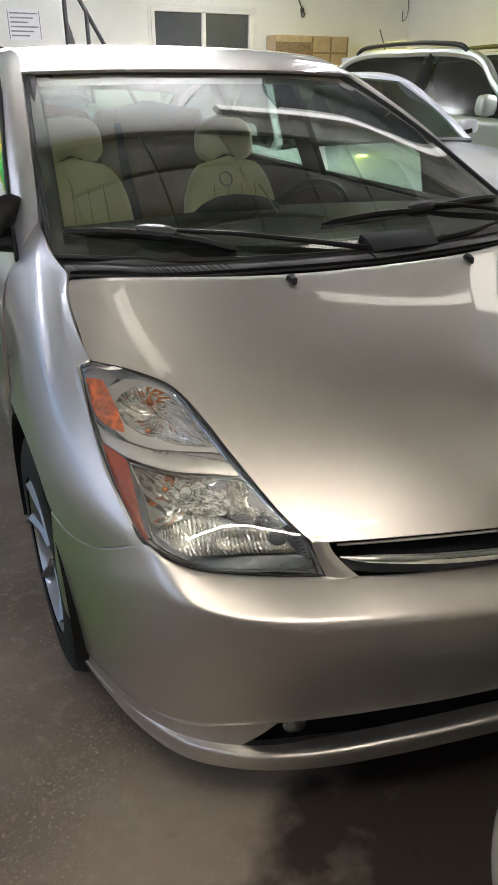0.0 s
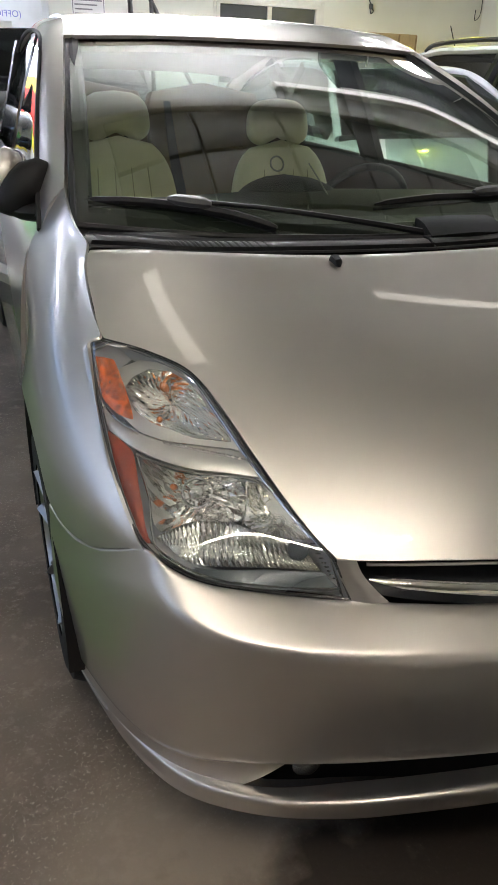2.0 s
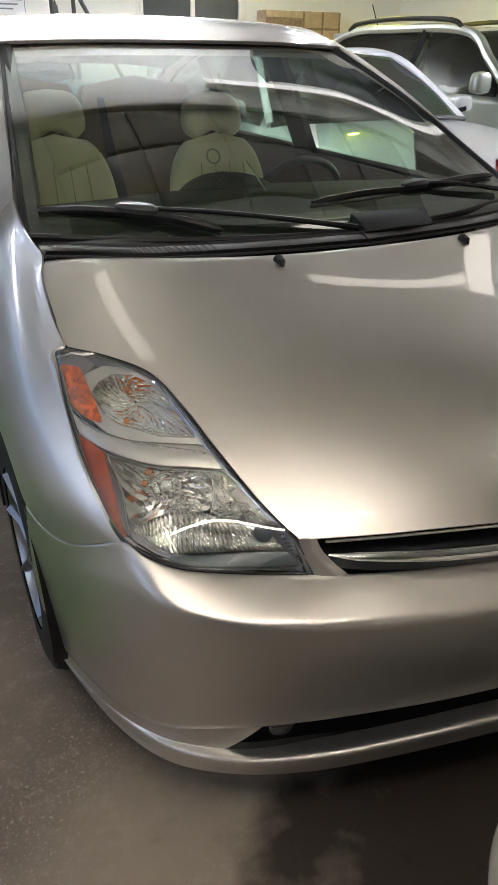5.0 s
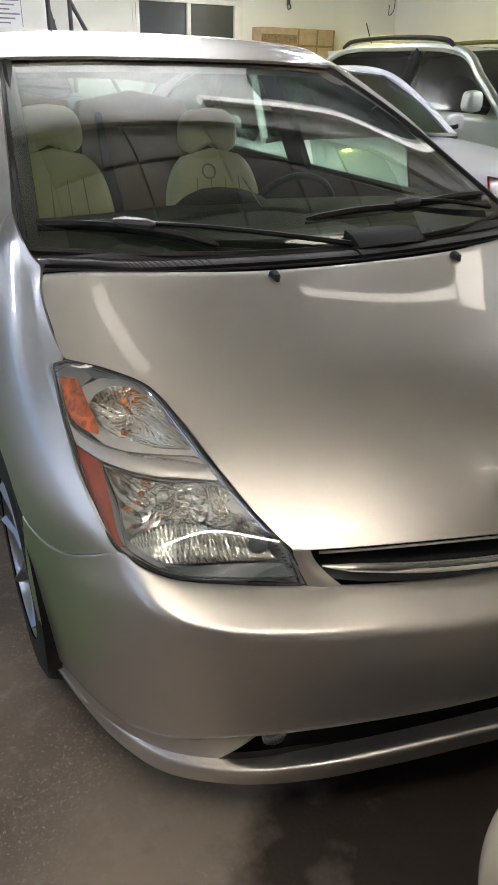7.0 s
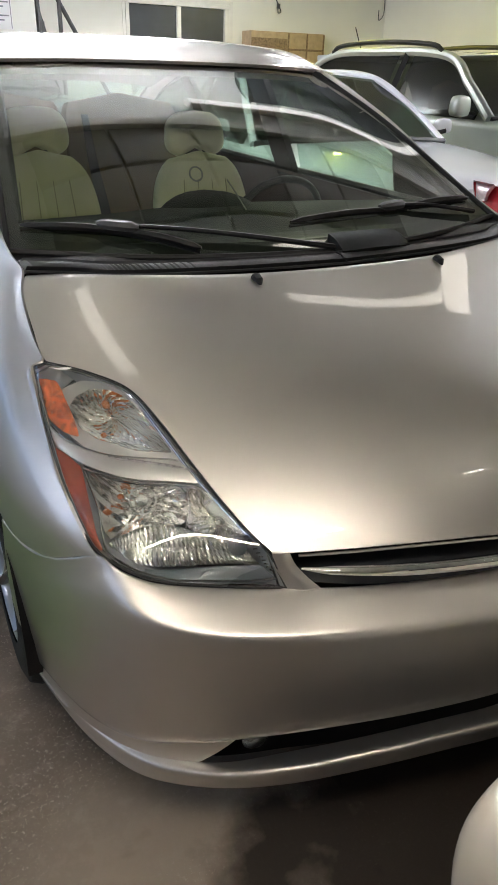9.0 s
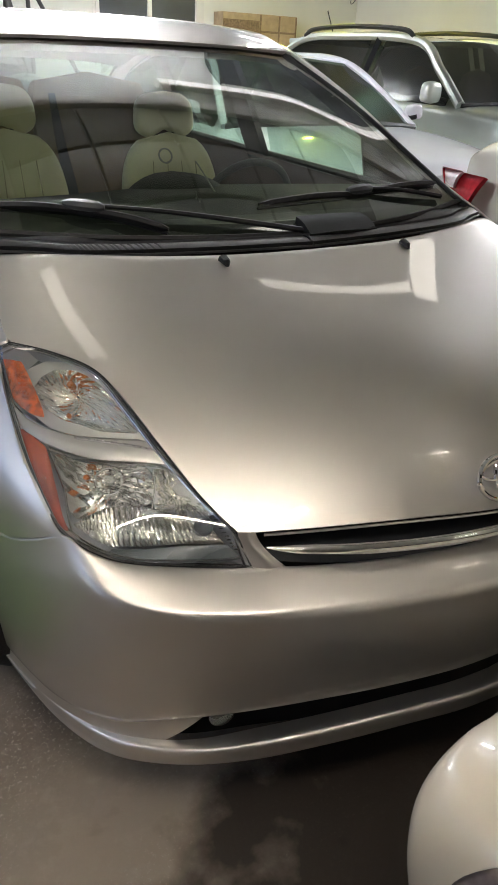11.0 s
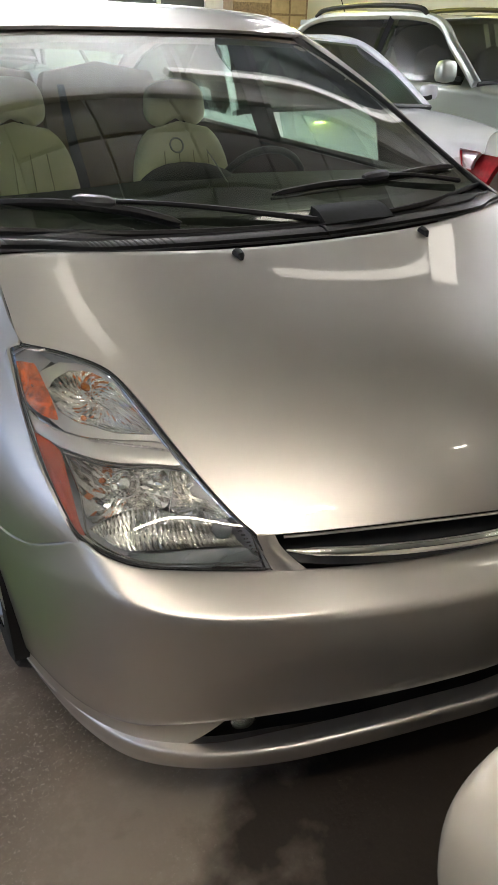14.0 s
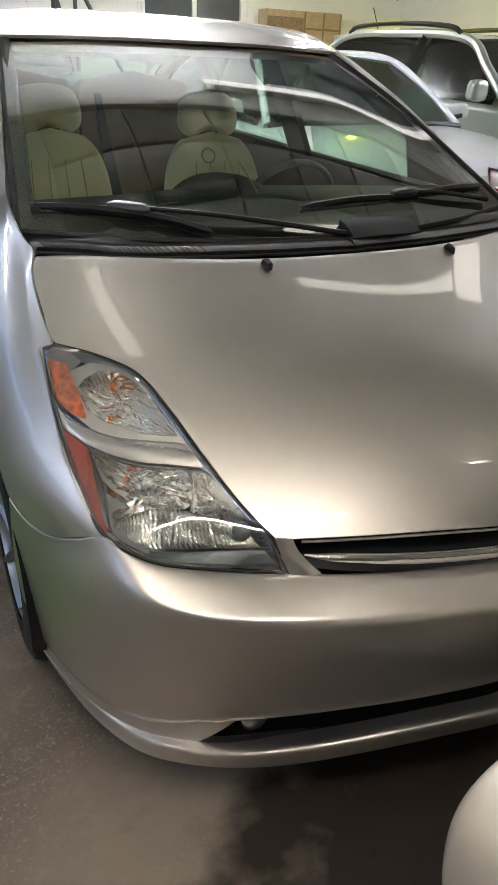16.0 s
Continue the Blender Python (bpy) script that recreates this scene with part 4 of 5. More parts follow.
# vent slats in the cowl
c_a = spline(c0, 200)
for k in range(44):
    q = c_a[int(12 + k * 2.75)]
    part("vent_slot", tube_bm(np.array([q + (0.005, .008, .0064), q + (0, .024, .0128), q + (-0.003, .037, .0139)]), 0.0034, 4, squash=.25), SEAL, car)
part("cowl_cover", grid_bm(loft([[(.02, .865, .996), (.12, .855, 1.002), (.24, .88, .994)], [(.03, .92, 1.014), (.13, .915, 1.018), (.25, .935, 1.010)], [(.04, .97, 1.018), (.14, .97, 1.020), (.26, .99, 1.014)]], 15, 11), hem=0.03), DASH, car)
part("cowl_edge", grid_bm(both(loft([[(x, y - .009, z - .003) for x, y, z in c0], [(x, y + .022, z + .011) for x, y, z in c0], [(x, y + .045, z + .012) for x, y, z in c0]], 41, 7)), hem=0.006), LIP_GREY, car)


def wiper(tip, clip, end, pivot):
    """Blade from tip to end, held at clip by an arm that comes from the pivot."""
    tip, clip, end, pivot = (np.array(v) for v in (tip, clip, end, pivot))
    w = part("wiper", tube_bm(spline([tip, (tip + clip) / 2 + (0, 0, .006), clip, (clip + end) / 2 + (0, 0, .006), end], 21), [.004] + [.010] * 19 + [.004], 6), BLACK_PLASTIC, car, "black wiper arm and blade")
    part("blade_rubber", tube_bm(spline([tip, clip, end], 15) + (0, .006, -.011), .004, 4), SEAL, w)
    part("arm", tube_bm(spline([clip + (0, 0, .014), (clip * 2 + pivot) / 3 + (0, -.004, .016), (clip + pivot * 2) / 3 + (0, -.004, .010), pivot], 15), np.linspace(.008, .013, 15), 6, squash=0.6), BLACK_PLASTIC, w)
    d = (end - tip) / np.linalg.norm(end - tip)
    part("clip", tube_bm(np.array([clip - d * .055, clip - d * .035, clip, clip + d * .03, clip + d * .045]) + (0, 0, .012), [.008, .017, .019, .017, .008], 8, squash=0.75), GREY_PLASTIC, w)


wiper((-.705, 1.195, 1.040), (-.482, 1.077, 1.038), (-.318, .967, 1.008), (.05, .915, .992))
wiper((-.03, 1.045, 1.037), (.335, 1.09, 1.044), (.69, 1.17, 1.050), (.64, 1.09, 1.024))
for x in (-.26, .26):
    part("washer_nozzle", tube_bm(np.array([(x, .803, .966), (x, .793, .975), (x, .778, .972), (x, .772, .962)]), [.011, .013, .010, .004], 8, squash=0.8), BLACK_PLASTIC, car)

# oval badge on the hood
badge = []
for w in np.linspace(0, 2 * math.pi, 41):
    badge.append((.060 * math.cos(w), .139 + .0215 * math.sin(w), .702 + .036 * math.sin(w)))
off = np.array([0, -.009, .004])
bd = part("badge", tube_bm(np.array(badge) + off, .0048, 8, caps=False), CHROME, car, "chrome oval badge")
for rx, rz, cz in ((.052, .42, .35), (.018, .80, 0.0)):
    ring = [(rx * math.cos(w), .139 + .0215 * (cz + rz * math.sin(w)), .702 + .036 * (cz + rz * math.sin(w))) for w in np.linspace(0, 2 * math.pi, 31)]
    part("inner_oval", tube_bm(np.array(ring) + off, .0038, 6, caps=False), CHROME, bd)

# fog lamps in the corners of the lower opening
for s in (1, -1):
    fg = part("fog_lamp", tube_bm(np.array([(-.53 * s, .25, .268), (-.540 * s, .215, .268), (-.542 * s, .205, .267), (-.542 * s, .200, .267)]), [.014, .024, .026, .02], 14), FOG, car, "small round clear fog lamp")
    part("lens", tube_bm(np.array([(-.542 * s, .202, .267), (-.543 * s, .194, .267)]), [.026, .016], 14), LENS, fg)

# wheels
wheel = new("wheel")
wheel.parent = car
tyre = lathe_bm([(-.09, .20), (-.092, .235), (-.09, .27), (-.08, .297), (-.055, .309), (0, .311), (.055, .309), (.08, .297), (.09, .27), (.092, .235), (.09, .20)], 48)
part("tyre", tyre, RUBBER, wheel, "black rubber tyre")
rim = lathe_bm([(-.083, .208), (-.086, .20), (-.07, .188), (-.03, .18), (.03, .18), (.08, .2)], 48)
lathe_bm([(-.06, .001), (-.066, .03), (-.06, .036), (-.05, .04)], 24, bm=rim)
for k in range(7):
    a = 2 * math.pi * k / 7
    d = np.array([0, math.cos(a), math.sin(a)])
    tube_bm(np.array([d * .03 + (-.052, 0, 0), d * .11 + (-.06, 0, 0), d * .19 + (-.072, 0, 0)]), [.024, .02, .026], 6, bm=rim, squash=0.5)
part("rim", rim, ALLOY, wheel, "silver alloy rim")
wheel.location = (-.797, .90, .311)
for x, y, r in ((.797, .90, 180), (-.785, 3.60, 0), (.785, 3.60, 180)):
    w2 = copy_thing(wheel, pose(x, y, .311, 0, 0, r))
arch = []
for a in np.linspace(-0.3, math.pi + 0.3, 25):
    arch.append([(x, .91 - .345 * math.cos(a), .33 + .345 * math.sin(a)) for x in (-.89, -.70, -.5)])
for s in (1, -1):
    part("wheel_arch_liner", grid_bm(np.array(arch) * (s, 1, 1)), BLACK_PLASTIC, car)
part("underbody", box_bm(-.74, .35, .17, .74, 4.2, .26, 0.03), BLACK_PLASTIC, car)
part("engine_bay", box_bm(-.45, .42, .26, .45, 1.0, .6, 0.05), BLACK_PLASTIC, car)

# ---- headlights ----
L_UP = [(-.754, .719, .872), (-.69, .664, .862), (-.628, .597, .84), (-.598, .517, .797), (-.573, .428, .749), (-.541, .333, .697), (-.503, .25, .654)]
L_OUT = [(-.779, .729, .862), (-.787, .639, .80), (-.788, .528, .73), (-.779, .445, .675), (-.762, .386, .64), (-.70, .322, .611), (-.60, .277, .596), (-.480, .2245, .59)]
L_N = np.array([-.35, -.75, .55]) / np.linalg.norm([-.35, -.75, .55])
L_A, L_B = even(L_UP, 201), even(L_OUT, 201)


def lamp_pt(s, t, depth):
    """A point behind the lens: s from the rear corner to the front tip, t from the hood edge to the outer edge."""
    i = np.clip(s, 0, 1) * 200
    a = np.array([np.interp(i, np.arange(201), L_A[:, k]) for k in range(3)])
    b = np.array([np.interp(i, np.arange(201), L_B[:, k]) for k in range(3)])
    return a * (1 - t) + b * t + L_N * (0.010 * math.sin(math.pi * min(max(t, 0), 1)) - depth)


def ring_of(outline, n):
    """n points evenly along a closed outline of (s, t) corners."""
    q = np.array(list(outline) + [outline[0]], float)
    w = np.concatenate([[0], np.cumsum(np.linalg.norm(np.diff(q, axis=0) * (1.6, 1), axis=1))])
    x = np.linspace(0, w[-1], n, endpoint=False)
    return np.stack([np.interp(x, w, q[:, i]) for i in range(2)], 1)


def fan(outline, centre, depth, rings=6, n=48, rim=1):
    """Grid of lamp points from the centre to a closed outline; depth(r, s, t) is set behind the lens."""
    o, c = ring_of(outline, n), np.array(centre, float)
    if rim:
        o = (np.roll(o, 1, 0) + 2 * o + np.roll(o, -1, 0)) / 4
    return np.array([[lamp_pt(*(c + (p - c) * r), depth(r, *(c + (p - c) * r))) for p in o] for r in np.linspace(0.04, 1, rings + 1)])


def bowl(outline, centre, rim, deep, rings, n, flute, jitter, seed):
    """Faceted chrome bowl: flutes run from its middle outwards, each facet tilted a little."""
    rg = random.Random(seed)
    g = fan(outline, centre, lambda r, a, b: rim + (deep - rim) * (1 - r * r), rings, n)
    for j in range(1, rings):
        for i in range(n):
            g[j, i] -= L_N * (flute * (1 if (i + j) % 2 else -1) + rg.uniform(-jitter, jitter))
    return g


def ribbed(top, bottom, pitch, depth, height, n=210, m=7):
    """Corrugated chrome band between two (s, t) lines, its ribs slanting across."""
    a, b = (spline([(*p, 0) for p in q], 60)[:, :2] for q in (top, bottom))
    at = lambda q, u: np.array([np.interp(u, np.linspace(0, 1, 60), q[:, i]) for i in range(2)])
    rows = []
    for v in np.linspace(0, 1, m):
        row = []
        for u in np.linspace(0, 1, n):
            q = at(a, u) * (1 - v) + at(b, u) * v
            k = (u * pitch - v * 3.0) % 1.0
            row.append(lamp_pt(*q, depth + height * abs(2 * k - 1) + .0016 * math.sin(9 * math.pi * v)))
        rows.append(row)
    return np.array(rows)


def lamp_line(pts, depth, n=30):
    return np.array([lamp_pt(q[0], q[1], depth) for q in spline([(*p, 0) for p in pts], n)])


def rim_line(w, depth):
    """The closed outline of the lens, moved inwards by w (0 to 0.1) and down by depth."""
    up = [lamp_pt(s, w, depth) for s in np.linspace(w * .5, 1 - w * .5, 60)]
    dn = [lamp_pt(s, 1 - w, depth) for s in np.linspace(1 - w * .5, w * .5, 60)]
    return np.array(up + dn + up[:1])


SIGNAL = [(.185, .60), (.175, .42), (.19, .20), (.24, .10), (.32, .07), (.43, .06), (.555, .055), (.50, .18), (.45, .30), (.38, .43), (.33, .54), (.26, .63)]
MAIN = [(.37, .76), (.42, .66), (.48, .54), (.56, .36), (.645, .17), (.70, .30), (.70, .46), (.66, .52), (.60, .64), (.565, .80), (.55, .90), (.49, .84), (.42, .80)]
HIGH = [(.655, .17), (.70, .08), (.77, .045), (.85, .05), (.905, .10), (.87, .26), (.81, .38), (.715, .46), (.69, .30)]
FLOOR_T = [(.545, .93), (.565, .80), (.60, .64), (.67, .50), (.73, .45), (.81, .36), (.88, .22)]
FLOOR_B = [(.585, .985), (.62, .95), (.68, .885), (.75, .81), (.82, .73), (.89, .63), (.945, .53)]
for s in (1, -1):
    k = np.array([s, 1, 1])
    fl = s > 0
    lamp = part("headlight", grid_bm(np.stack([rim_line(0, 0.002), rim_line(0, 0.03), rim_line(0.03, 0.055), rim_line(0.3, 0.080), rim_line(0.45, 0.085)]) * k, flip=not fl), LAMP_DARK, car, "clear headlight with amber corner reflectors")
    part("gasket", tube_bm(rim_line(0.0, 0.0035) * k, 0.0034, 8, caps=False), SEAL, lamp)
    part("inner_bezel", tube_bm(rim_line(0.035, 0.016) * k, 0.0022, 6, caps=False), CHROME, lamp)
    part("bezel_panel", grid_bm(np.stack([rim_line(.005, .014), rim_line(.03, .018), rim_line(.06, .022), rim_line(.10, .034), rim_line(.20, .055)]) * k, flip=not fl), LAMP_BEZEL, lamp, "dark grey inner bezel")
    sig = ring_of(SIGNAL, 58)
    plate = np.array([[lamp_pt(*np.clip(np.array((.30, .30)) + (p - (.30, .30)) * w, (.03, .05), (.99, .95)), .019 + .010 * (w - 1)) for p in sig] for w in (1.0, 1.08, 1.2, 1.45)])
    part("signal_plate", grid_bm(plate * k, closed=True, flip=not fl), LAMP_TRIM, lamp, "pale grey plate round the signal bowl")
    part("signal_bowl", grid_bm(bowl(SIGNAL, (.30, .30), .020, .058, 9, 58, .0009, .0010, 3) * k, closed=True, flip=not fl), REFLECTOR, lamp, "faceted chrome turn signal bowl", smooth=False)
    part("signal_tray", grid_bm(fan([(.225, .60), (.30, .52), (.37, .38), (.47, .20), (.53, .09), (.47, .26), (.38, .43), (.33, .54), (.26, .63)], (.37, .41), lambda r, a, b: .024 + .003 * (1 if int(r * 40 + a * 300) % 2 else -1) * .35, 5, 60) * k, closed=True, flip=not fl), REFLECTOR, lamp, "ribbed chrome tray", smooth=False)
    part("main_bowl", grid_bm(bowl(MAIN, (.56, .52), .020, .062, 5, 34, .0016, .0024, 5) * k, closed=True, flip=not fl), REFLECTOR, lamp, "faceted chrome main bowl", smooth=False)
    part("high_beam_bowl", grid_bm(bowl(HIGH, (.765, .24), .020, .055, 6, 42, .0014, .0012, 8) * k, closed=True, flip=not fl), REFLECTOR, lamp, "faceted chrome high beam bowl", smooth=False)
    part("ribbed_reflector", grid_bm(ribbed(FLOOR_T, FLOOR_B, 34, .026, .0040) * k, flip=fl), REFLECTOR, lamp, "ribbed chrome band", smooth=False)
    part("divider", grid_bm(np.stack([lamp_line(q, d) for q, d in (([(.17, .955), (.29, .735), (.37, .56), (.46, .33), (.545, .13), (.585, .055)], .022), ([(.19, .958), (.305, .74), (.385, .565), (.485, .335), (.57, .14), (.61, .05)], .013), ([(.22, .96), (.33, .75), (.42, .57), (.525, .34), (.61, .15), (.65, .05)], .012), ([(.245, .96), (.35, .755), (.465, .52), (.57, .29), (.65, .13), (.685, .05)], .016), ([(.25, .962), (.355, .757), (.47, .522), (.575, .292), (.655, .132), (.69, .05)], .026))]) * k, flip=fl), LAMP_TRIM, lamp, "pale grey divider bar")
    part("divider_edge", tube_bm(lamp_line([(.175, .955), (.295, .735), (.375, .56), (.465, .33), (.55, .13), (.59, .055)], .017) * k, .0016, 6), CHROME, lamp)
    part("divider_edge", tube_bm(lamp_line([(.25, .955), (.355, .752), (.47, .515), (.575, .285), (.655, .125), (.69, .05)], .016) * k, .0016, 6), CHROME, lamp)
    strip = part("light_strip", tube_bm(lamp_line([(.40, .515), (.47, .35), (.55, .185), (.628, .05)], .011) * k, .0042, 6, squash=.5), CLEAR_LENS, lamp, "clear studded light strip")
    for w in np.linspace(0, 1, 12):
        q = lamp_line([(.40, .515), (.47, .35), (.55, .185), (.628, .05)], .0095, 45)[int(w * 44)]
        part("stud", tube_bm(np.array([q - L_N * .001, q + L_N * .0016]) * k, .0030, 4), CHROME, strip)
    part("bowl_frame", tube_bm(lamp_line([(.36, .775), (.42, .645), (.48, .515), (.56, .345), (.67, .115), (.75, .035), (.84, .03), (.905, .07)], .016, 50) * k, .0022, 6), CHROME, lamp)
    part("bowl_frame", tube_bm(lamp_line([(.36, .78), (.44, .80), (.49, .84), (.56, .965)], .018) * k, .0020, 6), CHROME, lamp)
    part("bowl_frame", tube_bm(lamp_line([(.66, .165), (.695, .30), (.71, .46)], .018) * k, .0018, 6), CHROME, lamp)
    part("amber_corner", grid_bm(fan([(.035, .90), (.055, .65), (.085, .46), (.16, .56), (.285, .675), (.235, .80), (.16, .94)], (.14, .74), lambda r, a, b: .014 - .004 * (1 - r * r) + .0008 * math.sin(90 * a) * math.sin(28 * b), 14, 70) * k, closed=True, flip=not fl, hem=0.0), AMBER, lamp, "amber upper side lens")
    part("amber_strip", grid_bm(fan([(.245, .975), (.29, .875), (.35, .79), (.39, .815), (.47, .885), (.55, .965), (.545, .99), (.47, .985), (.35, .985)], (.41, .91), lambda r, a, b: .013 - .004 * (1 - r * r), 5, 60) * k, closed=True, flip=not fl), AMBER_STRIP, lamp, "long amber side reflector")
    for bs, bt, r, m_ in ((.265, .26, .008, BULB), (.335, .47, .006, BULB), (.50, .615, .006, BULB)):
        c = lamp_pt(bs, bt, .026)
        part("bulb", tube_bm(np.array([c - L_N * .02, c + L_N * .002, c + L_N * .008, c + L_N * .010]) * k, [r, r, r * .75, r * .2], 12), m_, lamp, "amber bulb")
    for bs, bt, r in ((.56, .50, .024), (.80, .22, .011)):
        c = lamp_pt(bs, bt, .030)
        u = np.cross(L_N, (0, 0, 1.0))
        u /= np.linalg.norm(u)
        v = np.cross(u, L_N)
        ringp = np.array([c + r * (math.cos(w) * u + math.sin(w) * v) for w in np.linspace(0, 2 * math.pi, 25)])
        pr = part("bulb_shield", tube_bm(np.array([c - L_N * .02, c, c + L_N * r * .35, c + L_N * r * .5]) * k, [r * .62, r * .62, r * .45, r * .1], 14), CHROME, lamp, "chrome bulb shield")
        part("shield_ring", tube_bm(ringp * k, r * .11, 6, caps=False), CHROME, pr)
        for w in (0, 1, 2):
            d = math.cos(w * 2.094 + .5) * u + math.sin(w * 2.094 + .5) * v
            part("shield_strut", tube_bm(np.array([c + d * r * .5, c + d * r]) * k, r * .10, 5), CHROME, pr)
    part("dark_ledge", grid_bm(np.stack([lamp_line([(.57, .965), (.62, .96), (.70, .89), (.78, .80), (.86, .70), (.95, .54)], .024), lamp_line([(.565, .98), (.63, .978), (.73, .93), (.82, .87), (.90, .79), (.965, .66)], .017), lamp_line([(.57, .995), (.65, .993), (.77, .985), (.88, .95), (.95, .88), (.985, .78)], .013)]) * k, flip=fl), LAMP_DARK, lamp, "dark smoky lower ledge")
    part("ledge_edge", tube_bm(lamp_line([(.575, .985), (.65, .975), (.77, .955), (.88, .91), (.95, .83), (.975, .76)], .013) * k, .0015, 5), CHROME, lamp)
    c = lamp_pt(.875, .36, .022)
    part("sensor_cap", tube_bm(np.array([c - L_N * .01, c + L_N * .002, c + L_N * .003]) * k, [.017, .017, .012], 16), LAMP_DARK, lamp, "small dark round cap")
    for w in np.linspace(0, 1, 9):
        q = lamp_line([(.91, .15), (.945, .35), (.968, .58)], .012, 9)[int(w * 8)]
        part("tick_mark", tube_bm(np.array([q, q + (.007, 0, -.002)]) * k, .0017, 4), CHROME, lamp)
    gl = np.array([[lamp_pt(a, b, 0) for a in np.linspace(0, 1, 41)] for b in np.linspace(0, 1, 25)])
    ob = part("lens", grid_bm(gl * k, flip=fl), LENS, lamp, "clear polished lens")
    ob.visible_shadow = False

# ---- interior ----
def pillow(cx, cy, cz, w, d, h, tilt=0.0, top=1.0, power=3.2, nz=15, nr=28):
    """A padded cushion: rounded box with a swelling front, narrower at the top."""
    rings = []
    for v in np.linspace(-1, 1, nz):
        k = (1 - abs(v) ** power) ** (1 / power) if abs(v) < 1 else 0.02
        k = max(k, 0.04)
        sc = 1 + (top - 1) * (v + 1) / 2
        ring = []
        for a in np.linspace(0, 2 * math.pi, nr, endpoint=False):
            ca, sa = math.cos(a), math.sin(a)
            r = (abs(ca) ** power + abs(sa) ** power) ** (-1 / power)
            x, y, z = w / 2 * sc * k * r * ca, d / 2 * (0.35 + 0.65 * k) * r * sa, h / 2 * v
            c, s_ = math.cos(radians(tilt)), math.sin(radians(tilt))
            ring.append((cx + x, cy + y * c + z * s_, cz + z * c - y * s_))
        rings.append(ring)
    bm = grid_bm(np.array(rings), closed=True)
    bm.verts.ensure_lookup_table()
    bm.faces.new(bm.verts[:nr][::-1])
    bm.faces.new(bm.verts[-nr:])
    return bm


def arched_headrest(x, y, z):
    """A wide padded block whose underside arches up over the two posts."""
    bm = pillow(x, y, z, .30, .11, .195, 8, 0.88, 2.9, 27, 48)
    for v in bm.verts:
        u = (v.co.x - x) / .15
        low = max(0.0, min(1.0, (z + .02 - v.co.z) / .11))
        v.co.z += .040 * low * max(0.0, 1 - (abs(u) / .5) ** 3)
    return bm


def front_seat(x, ztop):
    st = part("front_seat", pillow(x, 2.32, .52, .50, .55, .18), LEATHER, car, "cream leather front seat with stitched vertical channels")
    part("backrest", pillow(x, 2.55, ztop - .30, .52, .15, .63, 12, 0.84, 3.0, 23, 40), LEATHER, st)
    for e in (-1, 1):
        part("headrest_post", tube_bm(np.array([(x + e * .04, 2.62, ztop - .03), (x + e * .04, 2.645, ztop + .09)]), .007, 8), SEAL, st)
    for e in (-1.5, -0.5, 0.5, 1.5):
        part("stitching", tube_bm(np.array([(x + e * .075, 2.450, ztop - .50), (x + e * .075, 2.475, ztop - .28), (x + e * .068, 2.520, ztop - .10)]), .0022, 5), STITCH, st)
    part("headrest", arched_headrest(x, 2.645, ztop + .078), LEATHER, st)
    return st


front_seat(-.345, 1.06)
drv = front_seat(.375, 1.045)
ring = [(.31 + .030 * math.cos(a), 2.470 + .012 * math.sin(a), 0.975 + .028 * math.sin(a)) for a in np.linspace(0, 2 * math.pi, 25)]
part("seat_ring", tube_bm(np.array(ring), .004, 6, caps=False), HEADLINER, drv, "pale embossed ring")
bench = part("rear_bench", pillow(0, 3.15, .5, 1.25, .5, .2), TAN, car, "tan cloth rear bench seat")
for x in (-.36, .28):
    part("backrest", pillow(x, 3.38, .90, .66, .14, .74, 14, 0.96, 6.0), TAN, bench)
belt = spline([(-.105, 2.72, 1.20), (-.085, 2.70, 1.0), (-.055, 2.68, .8), (-.03, 2.66, .55)], 15)
part("seat_belt", grid_bm(np.stack([belt + np.linspace(-.014, -.034, 15)[:, None] * (1, 0, 0), belt + np.linspace(.014, .034, 15)[:, None] * (1, 0, 0)]), hem=.004), SEAL, car, "black seat belt strap")
part("cabin_floor", box_bm(-.7, 1.1, .26, .7, 4.2, .3), BLACK_PLASTIC, car)

d0 = [(-.71, 1.15, .990), (-.40, 1.01, .975), (0, .955, .970), (.40, 1.01, .975), (.71, 1.15, .990)]
d1 = [(-.72, 1.40, 1.005), (-.40, 1.36, 1.005), (0, 1.35, 1.005), (.40, 1.36, 1.005), (.72, 1.40, 1.005)]
d2 = [(-.72, 1.66, .96), (-.40, 1.68, .965), (0, 1.72, .975), (.40, 1.70, .97), (.72, 1.66, .96)]
d3 = [(-.72, 1.78, .88), (-.40, 1.82, .87), (0, 1.84, .87), (.40, 1.84, .87), (.72, 1.78, .88)]
d4 = [(-.72, 1.72, .60), (-.40, 1.74, .55), (0, 1.76, .5), (.40, 1.74, .55), (.72, 1.72, .60)]
dash = part("dashboard", grid_bm(loft([d0, d1, d2, d3, d4], 41, 31)), DASH, car, "dark grey textured dashboard")
part("display_hood", pillow(-.005, 1.62, .955, .42, .24, .155, 0, 0.70, 2.3, 19, 40), DASH, dash, "dark hooded display")
for e in (-1, 1):
    part("speaker_grille", lathe_bm([(0, .001), (.006, .04), (.004, .048), (0, .05)], 20, "z"), BLACK_PLASTIC, dash).location = (e * .55, 1.32, 1.004)
sw = part("steering_wheel", tube_bm(np.array([(.37 + .185 * math.cos(a), 1.84 - .075 * math.sin(a), .875 + .165 * math.sin(a)) for a in np.linspace(0, 2 * math.pi, 41)]), .0135, 10, caps=False), BLACK_PLASTIC, car, "black steering wheel")
part("hub", pillow(.37, 1.825, .865, .15, .05, .12, -20), BLACK_PLASTIC, sw)
